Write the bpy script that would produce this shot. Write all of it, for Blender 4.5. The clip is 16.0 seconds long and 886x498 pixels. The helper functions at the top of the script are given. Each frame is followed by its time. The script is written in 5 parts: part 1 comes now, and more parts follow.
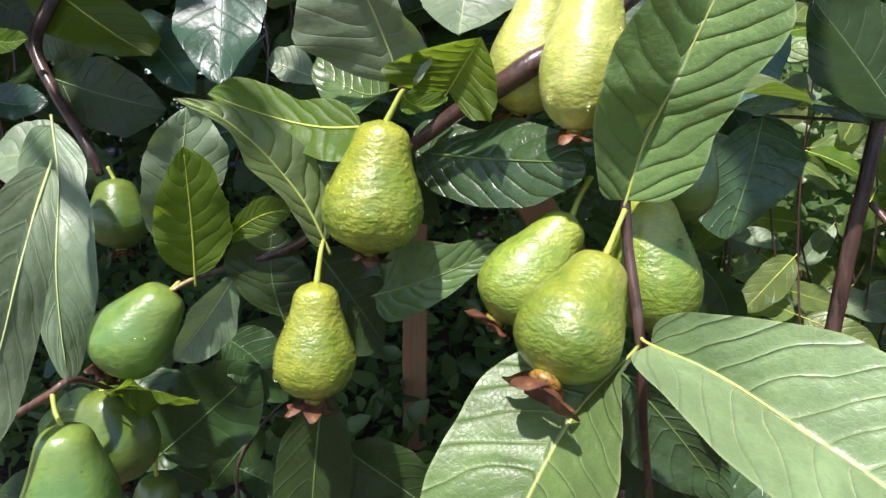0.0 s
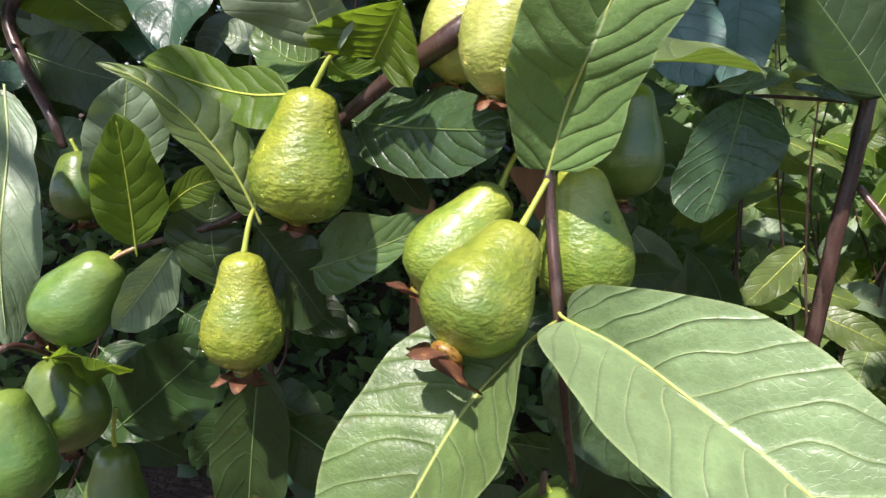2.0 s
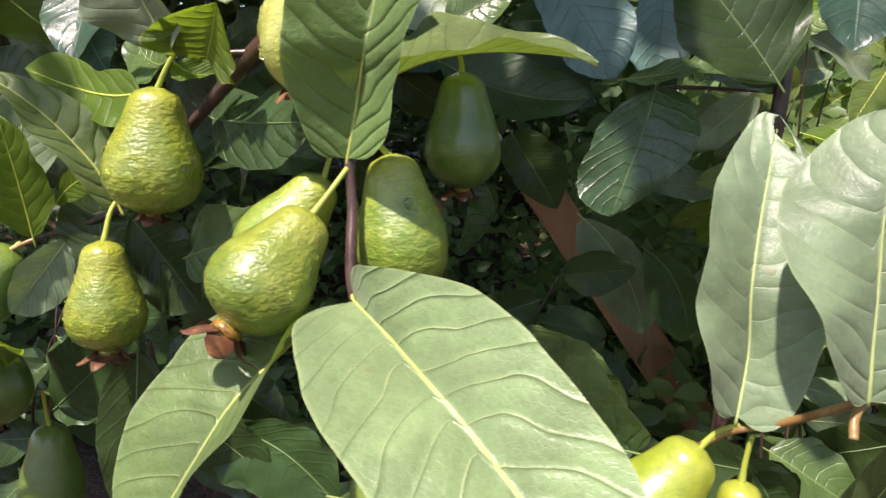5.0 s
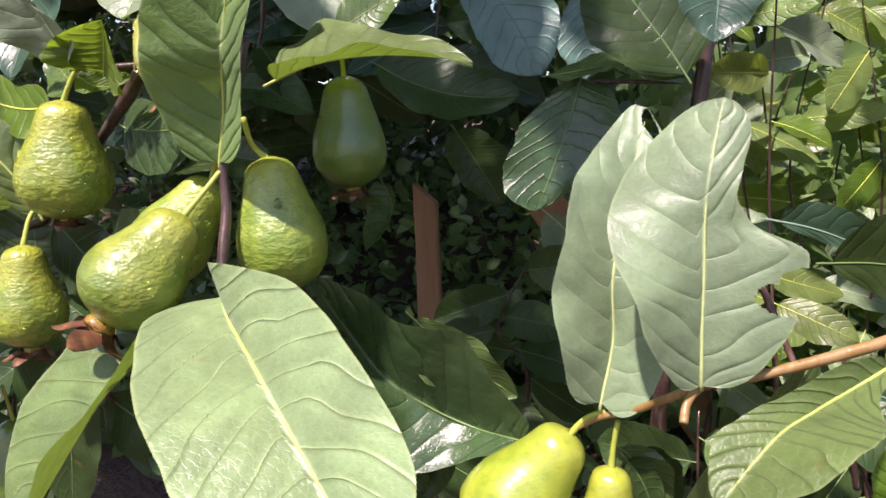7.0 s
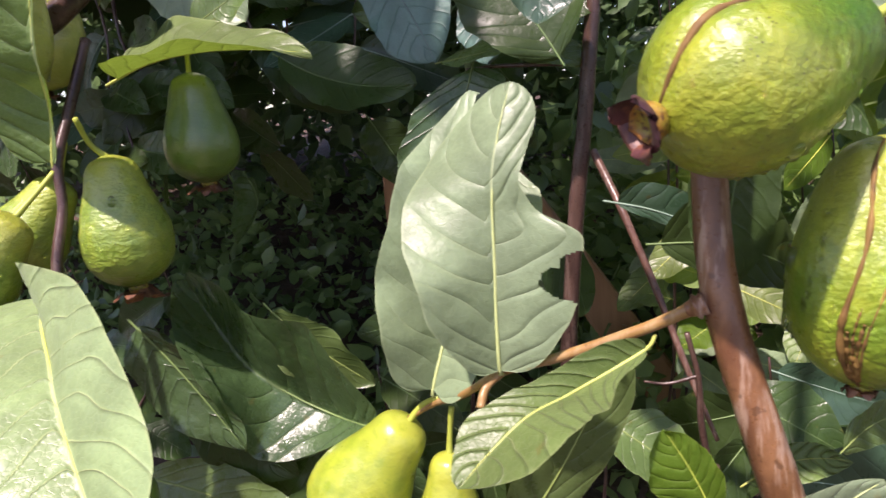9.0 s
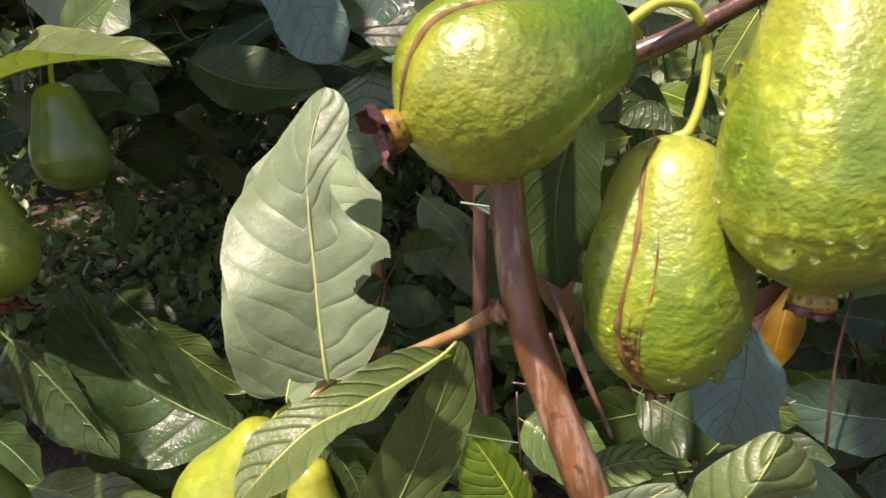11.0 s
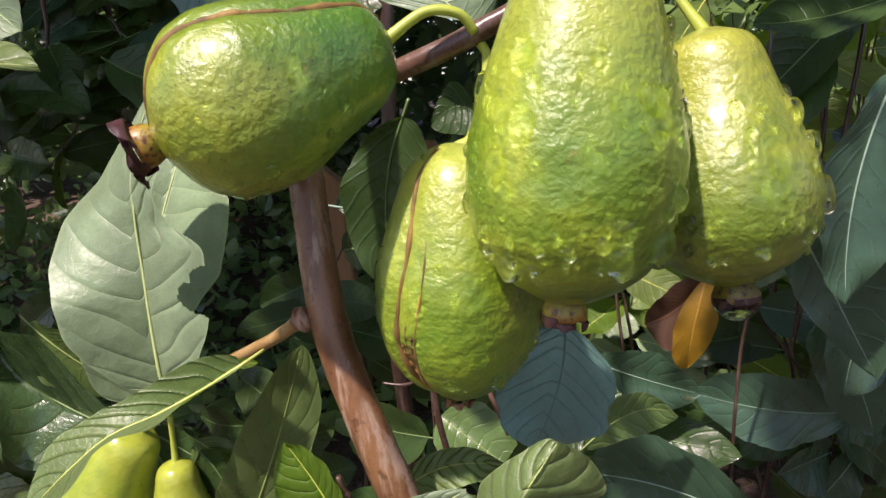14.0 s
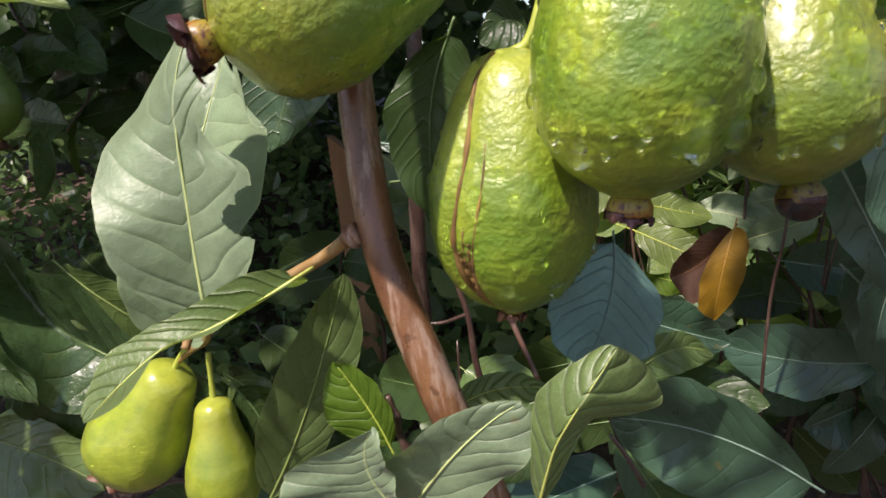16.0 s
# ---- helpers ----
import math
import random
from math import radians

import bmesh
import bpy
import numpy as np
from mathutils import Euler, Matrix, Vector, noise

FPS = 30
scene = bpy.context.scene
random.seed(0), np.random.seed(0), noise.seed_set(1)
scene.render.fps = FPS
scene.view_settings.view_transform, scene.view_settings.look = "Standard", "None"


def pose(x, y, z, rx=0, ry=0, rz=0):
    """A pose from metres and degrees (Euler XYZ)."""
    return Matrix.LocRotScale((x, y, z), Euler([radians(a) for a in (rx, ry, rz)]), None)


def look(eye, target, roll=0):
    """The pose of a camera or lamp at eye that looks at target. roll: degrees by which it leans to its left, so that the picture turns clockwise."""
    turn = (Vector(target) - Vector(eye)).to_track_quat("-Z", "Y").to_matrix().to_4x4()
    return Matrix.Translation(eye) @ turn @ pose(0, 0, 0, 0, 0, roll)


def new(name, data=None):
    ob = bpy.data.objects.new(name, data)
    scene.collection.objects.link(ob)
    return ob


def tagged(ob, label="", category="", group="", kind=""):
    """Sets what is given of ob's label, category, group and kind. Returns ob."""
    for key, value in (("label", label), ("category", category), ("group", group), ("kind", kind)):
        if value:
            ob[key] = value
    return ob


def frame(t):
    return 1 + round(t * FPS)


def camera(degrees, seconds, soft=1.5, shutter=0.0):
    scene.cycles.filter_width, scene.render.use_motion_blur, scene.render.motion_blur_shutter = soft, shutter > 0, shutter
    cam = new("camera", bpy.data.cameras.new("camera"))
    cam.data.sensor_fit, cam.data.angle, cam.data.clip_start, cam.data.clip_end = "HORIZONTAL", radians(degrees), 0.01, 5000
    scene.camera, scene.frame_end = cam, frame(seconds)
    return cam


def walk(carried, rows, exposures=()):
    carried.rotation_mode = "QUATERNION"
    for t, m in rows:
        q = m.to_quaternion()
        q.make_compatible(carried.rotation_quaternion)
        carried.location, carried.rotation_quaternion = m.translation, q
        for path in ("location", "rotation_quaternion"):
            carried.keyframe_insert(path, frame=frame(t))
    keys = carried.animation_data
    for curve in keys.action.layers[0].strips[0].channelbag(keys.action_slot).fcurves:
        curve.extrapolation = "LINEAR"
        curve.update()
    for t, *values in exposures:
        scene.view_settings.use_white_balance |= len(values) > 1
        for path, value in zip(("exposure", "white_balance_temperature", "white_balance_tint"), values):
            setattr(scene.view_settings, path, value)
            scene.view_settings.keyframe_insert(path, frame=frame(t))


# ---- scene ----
cam = camera(66.1, 16.0, shutter=0.5)
METRES, EYE, TILT, LEAN, TURN = 0.6, 0.7, -10.0, 0.0, 0.0
ROWS = [
    (0.0, 0.0, 0.0, 0.0, 0.0, 0.0, -0.0),
    (0.5, 0.0178, 0.002, -0.005, 0.64, -0.17, -0.79),
    (1.0, 0.044, 0.0123, -0.0147, 1.17, -0.61, -0.84),
    (1.5, 0.0659, 0.0171, -0.0176, 1.88, -0.69, -0.98),
    (2.0, 0.0991, 0.018, -0.019, 3.03, -0.57, -1.03),
    (2.5, 0.1283, 0.0173, -0.0227, 4.26, -0.63, -1.31),
    (3.0, 0.1656, 0.016, -0.0287, 5.52, -0.56, -1.73),
    (3.5, 0.1975, 0.0163, -0.0336, 6.27, -0.4, -1.82),
    (4.0, 0.241, 0.0155, -0.0371, 7.33, -0.29, -1.64),
    (4.5, 0.2772, 0.0167, -0.0355, 8.05, -0.26, -1.51),
    (5.0, 0.3254, 0.0171, -0.0338, 9.02, -0.04, -0.92),
    (7.5, 0.5237, 0.0212, -0.0366, 13.13, -0.29, 0.81),
    (8.0, 0.5714, 0.0306, -0.0365, 13.81, -0.52, 1.44),
    (8.5, 0.607, 0.043, -0.0377, 13.9, -0.79, 1.6),
    (9.0, 0.6484, 0.0549, -0.0371, 14.05, -1.21, 2.04),
    (11.5, 0.8126, 0.1013, -0.0326, 14.78, -1.82, 3.64),
    (12.0, 0.8426, 0.1064, -0.0216, 15.24, -1.94, 3.76),
    (12.5, 0.8626, 0.1071, -0.0152, 15.4, -1.94, 3.74),
    (13.0, 0.8811, 0.1151, -0.0157, 15.26, -2.21, 3.7),
    (13.5, 0.8973, 0.1225, -0.0213, 15.07, -2.51, 3.82),
    (14.0, 0.9115, 0.1265, -0.0296, 15.05, -2.71, 3.99),
    (14.5, 0.9134, 0.1247, -0.0356, 14.74, -2.8, 4.0),
    (15.0, 0.9054, 0.1261, -0.0463, 14.9, -3.22, 4.52),
    (15.5, 0.894, 0.1271, -0.0579, 15.11, -3.64, 4.43),
    (16.0, 0.878, 0.1196, -0.073, 15.33, -3.96, 4.3),
]
walk(cam, [(t, pose(0, 0, EYE, TILT, LEAN, TURN) @ pose(METRES * x, METRES * y, METRES * z, 90 + pitch, roll, yaw)) for t, x, y, z, yaw, pitch, roll in ROWS],
     [(0.0, 0.68, 6150, 20), (5.0, 0.74, 6700, 25), (8.0, 0.92, 6550, 34), (11.5, 0.70, 7450, 31), (13.5, 0.60, 6850, 26), (16.0, 0.52, 6750, 24)])

# ---- daylight: hazy sun from behind and above, blue sky ----
SUN_ELEVATION, SUN_TURN = 60.0, -22.0  # degrees; turn from straight behind the first view, minus: to its left
world = bpy.data.worlds.new("sky")
scene.world = world
world.use_nodes = True
wn = world.node_tree.nodes
sky = wn.new("ShaderNodeTexSky")
sky.sky_type, sky.sun_disc = "NISHITA", False
sky.sun_elevation, sky.sun_rotation = radians(SUN_ELEVATION), radians(180 - SUN_TURN)
world.node_tree.links.new(sky.outputs[0], wn["Background"].inputs[0])
wn["Background"].inputs[1].default_value = 0.13
sun = new("sun", bpy.data.lights.new("sun", "SUN"))
sun.data.energy, sun.data.angle, sun.data.color = 5.0, radians(1.5), (1.0, 0.95, 0.86)
SX, SY = math.sin(radians(SUN_TURN)), -math.cos(radians(SUN_TURN))
SUN_WAY = Vector((SX * math.cos(radians(SUN_ELEVATION)), SY * math.cos(radians(SUN_ELEVATION)), math.sin(radians(SUN_ELEVATION))))
sun.matrix_world = look(SUN_WAY * 20, (0, 0, 0))


# ---- materials ----
class Nodes:
    """A short way to write a node material."""

    def __init__(self, name):
        self.mat = bpy.data.materials.new(name)
        self.mat.use_nodes = True
        self.tree = self.mat.node_tree
        self.bsdf = self.tree.nodes["Principled BSDF"]
        self.out = self.tree.nodes["Material Output"]

    def add(self, kind, inputs=None, **props):
        n = self.tree.nodes.new("ShaderNode" + kind)
        for k, v in props.items():
            setattr(n, k, v)
        for k, v in (inputs or {}).items():
            self.put(n.inputs[k], v)
        return n

    def put(self, socket, v):
        if isinstance(v, bpy.types.NodeSocket):
            self.tree.links.new(v, socket)
        elif isinstance(v, bpy.types.Node):
            self.tree.links.new(v.outputs[0], socket)
        elif isinstance(v, tuple) and len(v) == 3 and socket.type == "RGBA":
            socket.default_value = (*v, 1)
        else:
            socket.default_value = v

    def math(self, op, a, b=0.0, c=0.0):
        return self.add("Math", {0: a, 1: b, 2: c}, operation=op).outputs[0]

    def mix(self, f, a, b):
        n = self.add("Mix", data_type="RGBA")
        self.put(n.inputs[0], f), self.put(n.inputs[6], a), self.put(n.inputs[7], b)
        return n.outputs[2]

    def ramp(self, v, lo, hi):
        return self.add("MapRange", {0: v, 1: lo, 2: hi}, interpolation_type="SMOOTHSTEP").outputs[0]

    def noise(self, scale, detail=3.0, rough=0.55, co=None):
        return self.add("TexNoise", {"Vector": co or self.co(), "Scale": scale, "Detail": detail, "Roughness": rough}).outputs[0]

    def co(self):
        return self.add("TexCoord").outputs["Object"]

    def rand(self):
        return self.add("ObjectInfo").outputs["Random"]

    def bump(self, height, strength, distance, normal=None):
        n = self.add("Bump", {"Height": height, "Strength": strength, "Distance": distance})
        if normal:
            self.put(n.inputs["Normal"], normal)
        return n.outputs[0]

    def set(self, **kw):
        for k, v in kw.items():
            self.put(self.bsdf.inputs[k.replace("_", " ")], v)
        return self.mat


def tint(c, k):
    return tuple(min(1.0, a * k) for a in c)


def leaf_material(name, base, vein, rough, through_colour, through_amount, vein_mix=0.55, relief=0.5, coat=0.0, sheen=0.0, wet=0.0, gloss=0.5, pleat=0.3):
    """A guava leaf: side veins that bow towards the tip, fine net, drops of tone, light through the blade."""
    m = Nodes(name)
    uv = m.add("UVMap", uv_map="blade").outputs[0]
    sep = m.add("SeparateXYZ", {0: uv})
    v = m.math("ABSOLUTE", m.math("MULTIPLY_ADD", sep.outputs[1], 2.0, -1.0))
    wob = m.math("MULTIPLY_ADD", m.noise(45.0, 3.0), 0.16, -0.08)
    s = m.math("ADD", sep.outputs[0], wob)  # counts the side veins
    f = m.math("ABSOLUTE", m.math("SUBTRACT", m.math("FRACT", s), 0.5))  # 0.5 on a vein
    line = m.ramp(f, 0.462, 0.496)
    line = m.math("MULTIPLY", line, m.math("SUBTRACT", 1.0, m.ramp(v, 0.60, 0.98)))
    line = m.math("MULTIPLY", line, m.math("MULTIPLY_ADD", m.ramp(m.noise(55.0, 2.0), 0.35, 0.65), 0.6, 0.4))
    mid = m.math("SUBTRACT", 1.0, m.ramp(v, 0.008, 0.032))
    net = m.add("TexVoronoi", {"Vector": m.co(), "Scale": 330.0}, feature="DISTANCE_TO_EDGE").outputs["Distance"]
    netline = m.math("SUBTRACT", 1.0, m.ramp(net, 0.0, 0.10))
    big = m.noise(28.0, 4.0)
    fine = m.noise(420.0, 2.0)
    c = m.mix(m.ramp(big, 0.3, 0.75), tint(base, 0.72), tint(base, 1.25))
    c = m.mix(m.math("MULTIPLY", m.ramp(fine, 0.4, 0.8), 0.35), c, tint(base, 0.65))
    c = m.mix(m.math("MULTIPLY", netline, 0.10), c, vein)
    c = m.mix(m.math("MULTIPLY", line, vein_mix), c, vein)
    c = m.mix(m.math("MULTIPLY", mid, 0.8), c, tint(vein, 1.1))
    edge = m.ramp(v, 0.955, 1.0)
    c = m.mix(m.math("MULTIPLY", edge, 0.45), c, tint(vein, 0.9))
    spot = m.ramp(m.noise(95.0, 2.0), 0.70, 0.76)
    c = m.mix(m.math("MULTIPLY", spot, 0.35), c, (0.16, 0.12, 0.03))
    hs = m.add("HueSaturation", {"Hue": m.math("MULTIPLY_ADD", m.rand(), 0.024, 0.488), "Saturation": 1.0, "Value": m.math("MULTIPLY_ADD", m.rand(), 0.35, 0.82), "Color": c}).outputs[0]
    quilt = m.math("SUBTRACT", 1.0, m.math("POWER", m.math("MULTIPLY", f, 2.0), 5.0))
    h = m.math("ADD", m.math("MULTIPLY", quilt, pleat), m.math("MULTIPLY", line, -0.12))
    h = m.math("ADD", h, m.math("MULTIPLY", m.noise(70.0, 3.0), 0.8))
    h = m.math("ADD", h, m.math("MULTIPLY", netline, -0.03))
    nb = m.bump(h, relief, 0.0022)
    dry = m.math("MULTIPLY_ADD", m.noise(140.0, 3.0), 0.22, rough - 0.11)
    film = m.math("MULTIPLY", m.ramp(m.noise(48.0, 4.0, 0.7), 0.56, 0.62), wet)
    m.set(Base_Color=hs, Roughness=m.math("MULTIPLY", dry, m.math("MULTIPLY_ADD", film, -0.7, 1.0)), Normal=nb, Specular_IOR_Level=gloss, Coat_Weight=coat, Coat_Roughness=0.22, Sheen_Weight=sheen, Sheen_Roughness=0.5)
    tr = m.add("BsdfTranslucent", {"Color": m.mix(m.math("MULTIPLY", line, 0.5), through_colour, tint(through_colour, 0.5)), "Normal": nb})
    mx = m.add("MixShader", {0: through_amount, 1: m.bsdf.outputs[0], 2: tr})
    m.tree.links.new(mx.outputs[0], m.out.inputs[0])
    return m.mat


LEAF = {
    "young": leaf_material("young_leaf", (0.092, 0.165, 0.016), (0.34, 0.42, 0.08), 0.44, (0.30, 0.47, 0.028), 0.45, vein_mix=0.42, relief=0.6, gloss=0.3),
    "mature": leaf_material("mature_leaf", (0.205, 0.285, 0.122), (0.44, 0.50, 0.22), 0.38, (0.26, 0.38, 0.05), 0.22, vein_mix=0.6, relief=0.85, sheen=0.12, pleat=0.45),
    # Paler copy of the green leaf, with the sun put into its colour.
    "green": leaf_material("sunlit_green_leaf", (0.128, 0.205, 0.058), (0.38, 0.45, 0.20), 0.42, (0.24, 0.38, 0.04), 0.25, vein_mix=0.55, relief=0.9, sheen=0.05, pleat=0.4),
    "lit": leaf_material("light_green_leaf", (0.165, 0.240, 0.065), (0.44, 0.50, 0.16), 0.34, (0.42, 0.56, 0.05), 0.45, vein_mix=0.6, relief=0.6, sheen=0.05),
    "pale": leaf_material("pale_leaf_underside", (0.192, 0.272, 0.150), (0.36, 0.44, 0.24), 0.44, (0.26, 0.38, 0.08), 0.22, vein_mix=0.30, relief=0.6, sheen=0.12, pleat=0.2),
    "mid": leaf_material("green_leaf", (0.092, 0.150, 0.046), (0.24, 0.31, 0.13), 0.30, (0.22, 0.34, 0.04), 0.28, vein_mix=0.22, relief=0.5, wet=0.8),
    # Deep green, lowered further to stand in for shade among the inner leaves.
    "dark": leaf_material("shade_dark_leaf", (0.036, 0.070, 0.020), (0.08, 0.13, 0.05), 0.34, (0.12, 0.21, 0.02), 0.22, vein_mix=0.2, relief=0.45, gloss=0.30, wet=0.5),
    # Glossy dark green; the blue in its base imitates reflected sky.
    "blue": leaf_material("sky_tinted_leaf", (0.040, 0.090, 0.052), (0.08, 0.14, 0.09), 0.34, (0.10, 0.20, 0.05), 0.2, vein_mix=0.14, relief=0.45, coat=0.12, wet=0.35),
    "glossy": leaf_material("glossy_leaf", (0.052, 0.104, 0.038), (0.12, 0.18, 0.08), 0.30, (0.13, 0.25, 0.03), 0.2, vein_mix=0.22, relief=0.9, coat=0.25, wet=1.0),
    # Base lightened and blued to paint in skylight on the leaf.
    "skylit": leaf_material("skylit_leaf", (0.135, 0.260, 0.220), (0.08, 0.15, 0.13), 0.38, (0.12, 0.22, 0.10), 0.2, vein_mix=0.14, relief=0.7),
    "yellow": leaf_material("yellowed_leaf", (0.30, 0.165, 0.012), (0.30, 0.20, 0.04), 0.45, (0.5, 0.24, 0.015), 0.30, vein_mix=0.2, relief=0.3),
    "brown": leaf_material("dead_leaf", (0.065, 0.028, 0.014), (0.15, 0.07, 0.04), 0.6, (0.2, 0.07, 0.02), 0.12, vein_mix=0.2, relief=0.3),
}


def rib_material(name, c):
    m = Nodes(name)
    n = m.noise(220.0)
    return m.set(Base_Color=m.mix(n, tint(c, 0.75), tint(c, 1.2)), Roughness=0.45, Normal=m.bump(n, 0.3, 0.0004))


RIB = {"lit": rib_material("light_rib", (0.46, 0.50, 0.08)), "young": rib_material("young_rib", (0.48, 0.55, 0.08)), "mature": rib_material("yellow_rib", (0.46, 0.50, 0.12)), "green": rib_material("lit_rib", (0.42, 0.47, 0.11)), "pale": rib_material("pale_rib", (0.42, 0.50, 0.20)),
       "mid": rib_material("green_rib", (0.20, 0.27, 0.07)), "dark": rib_material("dark_rib", (0.10, 0.17, 0.05)), "blue": rib_material("sky_tinted_rib", (0.18, 0.27, 0.20)),
       "glossy": rib_material("glossy_rib", (0.13, 0.20, 0.06)), "skylit": rib_material("skylit_rib", (0.13, 0.20, 0.17)), "yellow": rib_material("amber_rib", (0.45, 0.25, 0.05)), "brown": rib_material("brown_rib", (0.16, 0.08, 0.04))}


def skin_material(name, low, high, specks=0.5, wart=0.3, neck=(0.36, 0.38, 0.05), neck_mix=0.5, neck_reach=0.035, rough=0.30, lump=210.0, squash=1.7, grain=1.0):
    """Wet guava skin: yellow-green with deeper green clouds, pores, a lumpy relief and a neck of another tone."""
    m = Nodes(name)
    co = m.co()
    cloud = m.noise(38.0, 4.0)
    pores = m.add("TexVoronoi", {"Vector": co, "Scale": 430.0}).outputs["Distance"]
    flat = m.add("Mapping", {0: co, 3: (1.0, 1.0, squash)}).outputs[0]
    lumps = m.noise(lump, 2.0, 0.5, flat)
    mottle = m.ramp(m.noise(115.0, 3.0), 0.40, 0.62)
    c = m.mix(m.ramp(m.math("ADD", m.math("MULTIPLY", cloud, 0.5), m.math("MULTIPLY", m.noise(15.0, 2.0), 0.5)), 0.36, 0.60), low, high)
    c = m.mix(m.math("MULTIPLY", mottle, 0.40), c, tint(low, 0.85))
    far = m.add("VectorMath", {0: co}, operation="LENGTH").outputs["Value"]
    c = m.mix(m.math("MULTIPLY", m.math("SUBTRACT", 1.0, m.ramp(m.math("ADD", far, m.math("MULTIPLY_ADD", cloud, 0.03, -0.015)), 0.25 * neck_reach, neck_reach)), neck_mix), c, neck)
    c = m.mix(m.math("MULTIPLY", m.ramp(lumps, 0.50, 0.75), 0.10), m.mix(m.math("MULTIPLY", m.math("SUBTRACT", 1.0, m.ramp(lumps, 0.25, 0.45)), 0.45), c, low), tint(high, 1.1))
    dots = m.math("MULTIPLY", m.math("SUBTRACT", 1.0, m.ramp(pores, 0.10, 0.24)), m.ramp(m.noise(60.0), 0.47, 0.62))
    c = m.mix(m.math("MULTIPLY", dots, specks), c, (0.07, 0.075, 0.012))
    scuff = m.math("MULTIPLY", m.ramp(m.noise(90.0, 4.0, 0.7), 0.66, 0.74), 0.4)
    c = m.mix(scuff, c, (0.30, 0.22, 0.05))
    c = m.add("HueSaturation", {"Hue": m.math("MULTIPLY_ADD", m.rand(), 0.012, 0.494), "Value": m.math("MULTIPLY_ADD", m.rand(), 0.16, 0.92), "Color": c}).outputs[0]
    cells = m.add("TexVoronoi", {"Vector": m.add("VectorMath", {0: flat, 1: m.add("VectorMath", {0: m.add("TexNoise", {"Vector": co, "Scale": 260.0}).outputs[1], 3: 0.004}, operation="SCALE").outputs[0]}, operation="ADD").outputs[0], "Scale": 340.0, "Smoothness": 0.6}, feature="SMOOTH_F1").outputs["Distance"]
    h = m.math("ADD", m.math("MULTIPLY", lumps, 0.8), m.math("MULTIPLY", m.math("SUBTRACT", 1.0, cells), 0.45 * grain))
    h = m.math("ADD", h, m.math("MULTIPLY", m.noise(800.0, 3.0, 0.65), 0.42 * grain))
    nb = m.bump(h, wart, 0.0024)
    return m.set(Base_Color=c, Roughness=m.math("MULTIPLY_ADD", m.noise(160.0, 4.0), 0.3, rough - 0.12), Normal=nb, Specular_IOR_Level=0.5, Subsurface_Weight=0.12, Subsurface_Radius=(0.004, 0.006, 0.001),
                 Subsurface_Scale=1.0, Coat_Weight=0.60, Coat_Roughness=0.25)


SKIN = {"rough": skin_material("rough_guava_skin", (0.134, 0.210, 0.018), (0.321, 0.355, 0.037), 0.3, 0.45, rough=0.26),
        "ripe": skin_material("ripening_guava_skin", (0.118, 0.205, 0.022), (0.273, 0.330, 0.043), 0.4, 0.44),
        "wet": skin_material("wet_guava_skin", (0.096, 0.182, 0.010), (0.272, 0.335, 0.024), 0.45, 0.44, (0.364, 0.380, 0.075), 0.5, 0.06, 0.30, 165.0, 1.2),
        "pored": skin_material("pored_guava_skin", (0.112, 0.180, 0.015), (0.289, 0.320, 0.035), 0.95, 0.44, (0.364, 0.370, 0.062), 0.5, 0.05, 0.30, 180.0, 1.2),
        # Green cheek round the neck, its colour darkened to take in the shade there.
        "cheek": skin_material("shaded_green_cheek_skin", (0.180, 0.255, 0.016), (0.370, 0.400, 0.036), 0.95, 0.44, (0.045, 0.140, 0.018), 0.95, 0.095, 0.28, 230.0, 1.0),
        "green": skin_material("green_guava_skin", (0.075, 0.165, 0.026), (0.150, 0.245, 0.048), 0.3, 0.22, (0.22, 0.28, 0.05), grain=0.5),
        # Ripe yellow skin, paled so that the glare of full sun is in it.
        "sunny": skin_material("sunlit_yellow_guava_skin", (0.30, 0.34, 0.06), (0.52, 0.52, 0.14), 0.2, 0.30),
        "smooth": skin_material("smooth_yellow_guava_skin", (0.161, 0.240, 0.018), (0.310, 0.355, 0.033), 0.2, 0.15, grain=0.4),
        # Green skin darkened so that the shade on these fruits is in the colour.
        "shade": skin_material("shaded_guava_skin", (0.065, 0.130, 0.016), (0.123, 0.185, 0.033), 0.2, 0.2, neck_mix=0.1, grain=0.5)}


def bark_material(name, a, b, patch, dull=0.18):
    m = Nodes(name)
    long = m.add("Mapping", {0: m.co(), 3: (1.0, 1.0, 0.3)}).outputs[0]
    n, g = m.noise(70.0, 5.0, 0.6, long), m.noise(420.0, 4.0)
    c = m.mix(m.ramp(n, 0.35, 0.65), a, b)
    c = m.mix(m.math("MULTIPLY", m.ramp(m.noise(120.0, 4.0, 0.65, m.add("Mapping", {0: m.co(), 3: (1.0, 1.0, 0.16)}).outputs[0]), 0.50, 0.62), 0.70), c, patch)
    c = m.mix(m.math("MULTIPLY", m.ramp(m.noise(150.0, 3.0), 0.64, 0.70), 0.55), c, tint(a, 0.35))
    c = m.mix(m.math("MULTIPLY", g, 0.4), c, tint(a, 0.6))
    return m.set(Base_Color=c, Roughness=m.math("MULTIPLY_ADD", g, 0.25, dull), Normal=m.bump(m.math("ADD", n, m.math("MULTIPLY", g, 0.25)), 0.45, 0.0016))


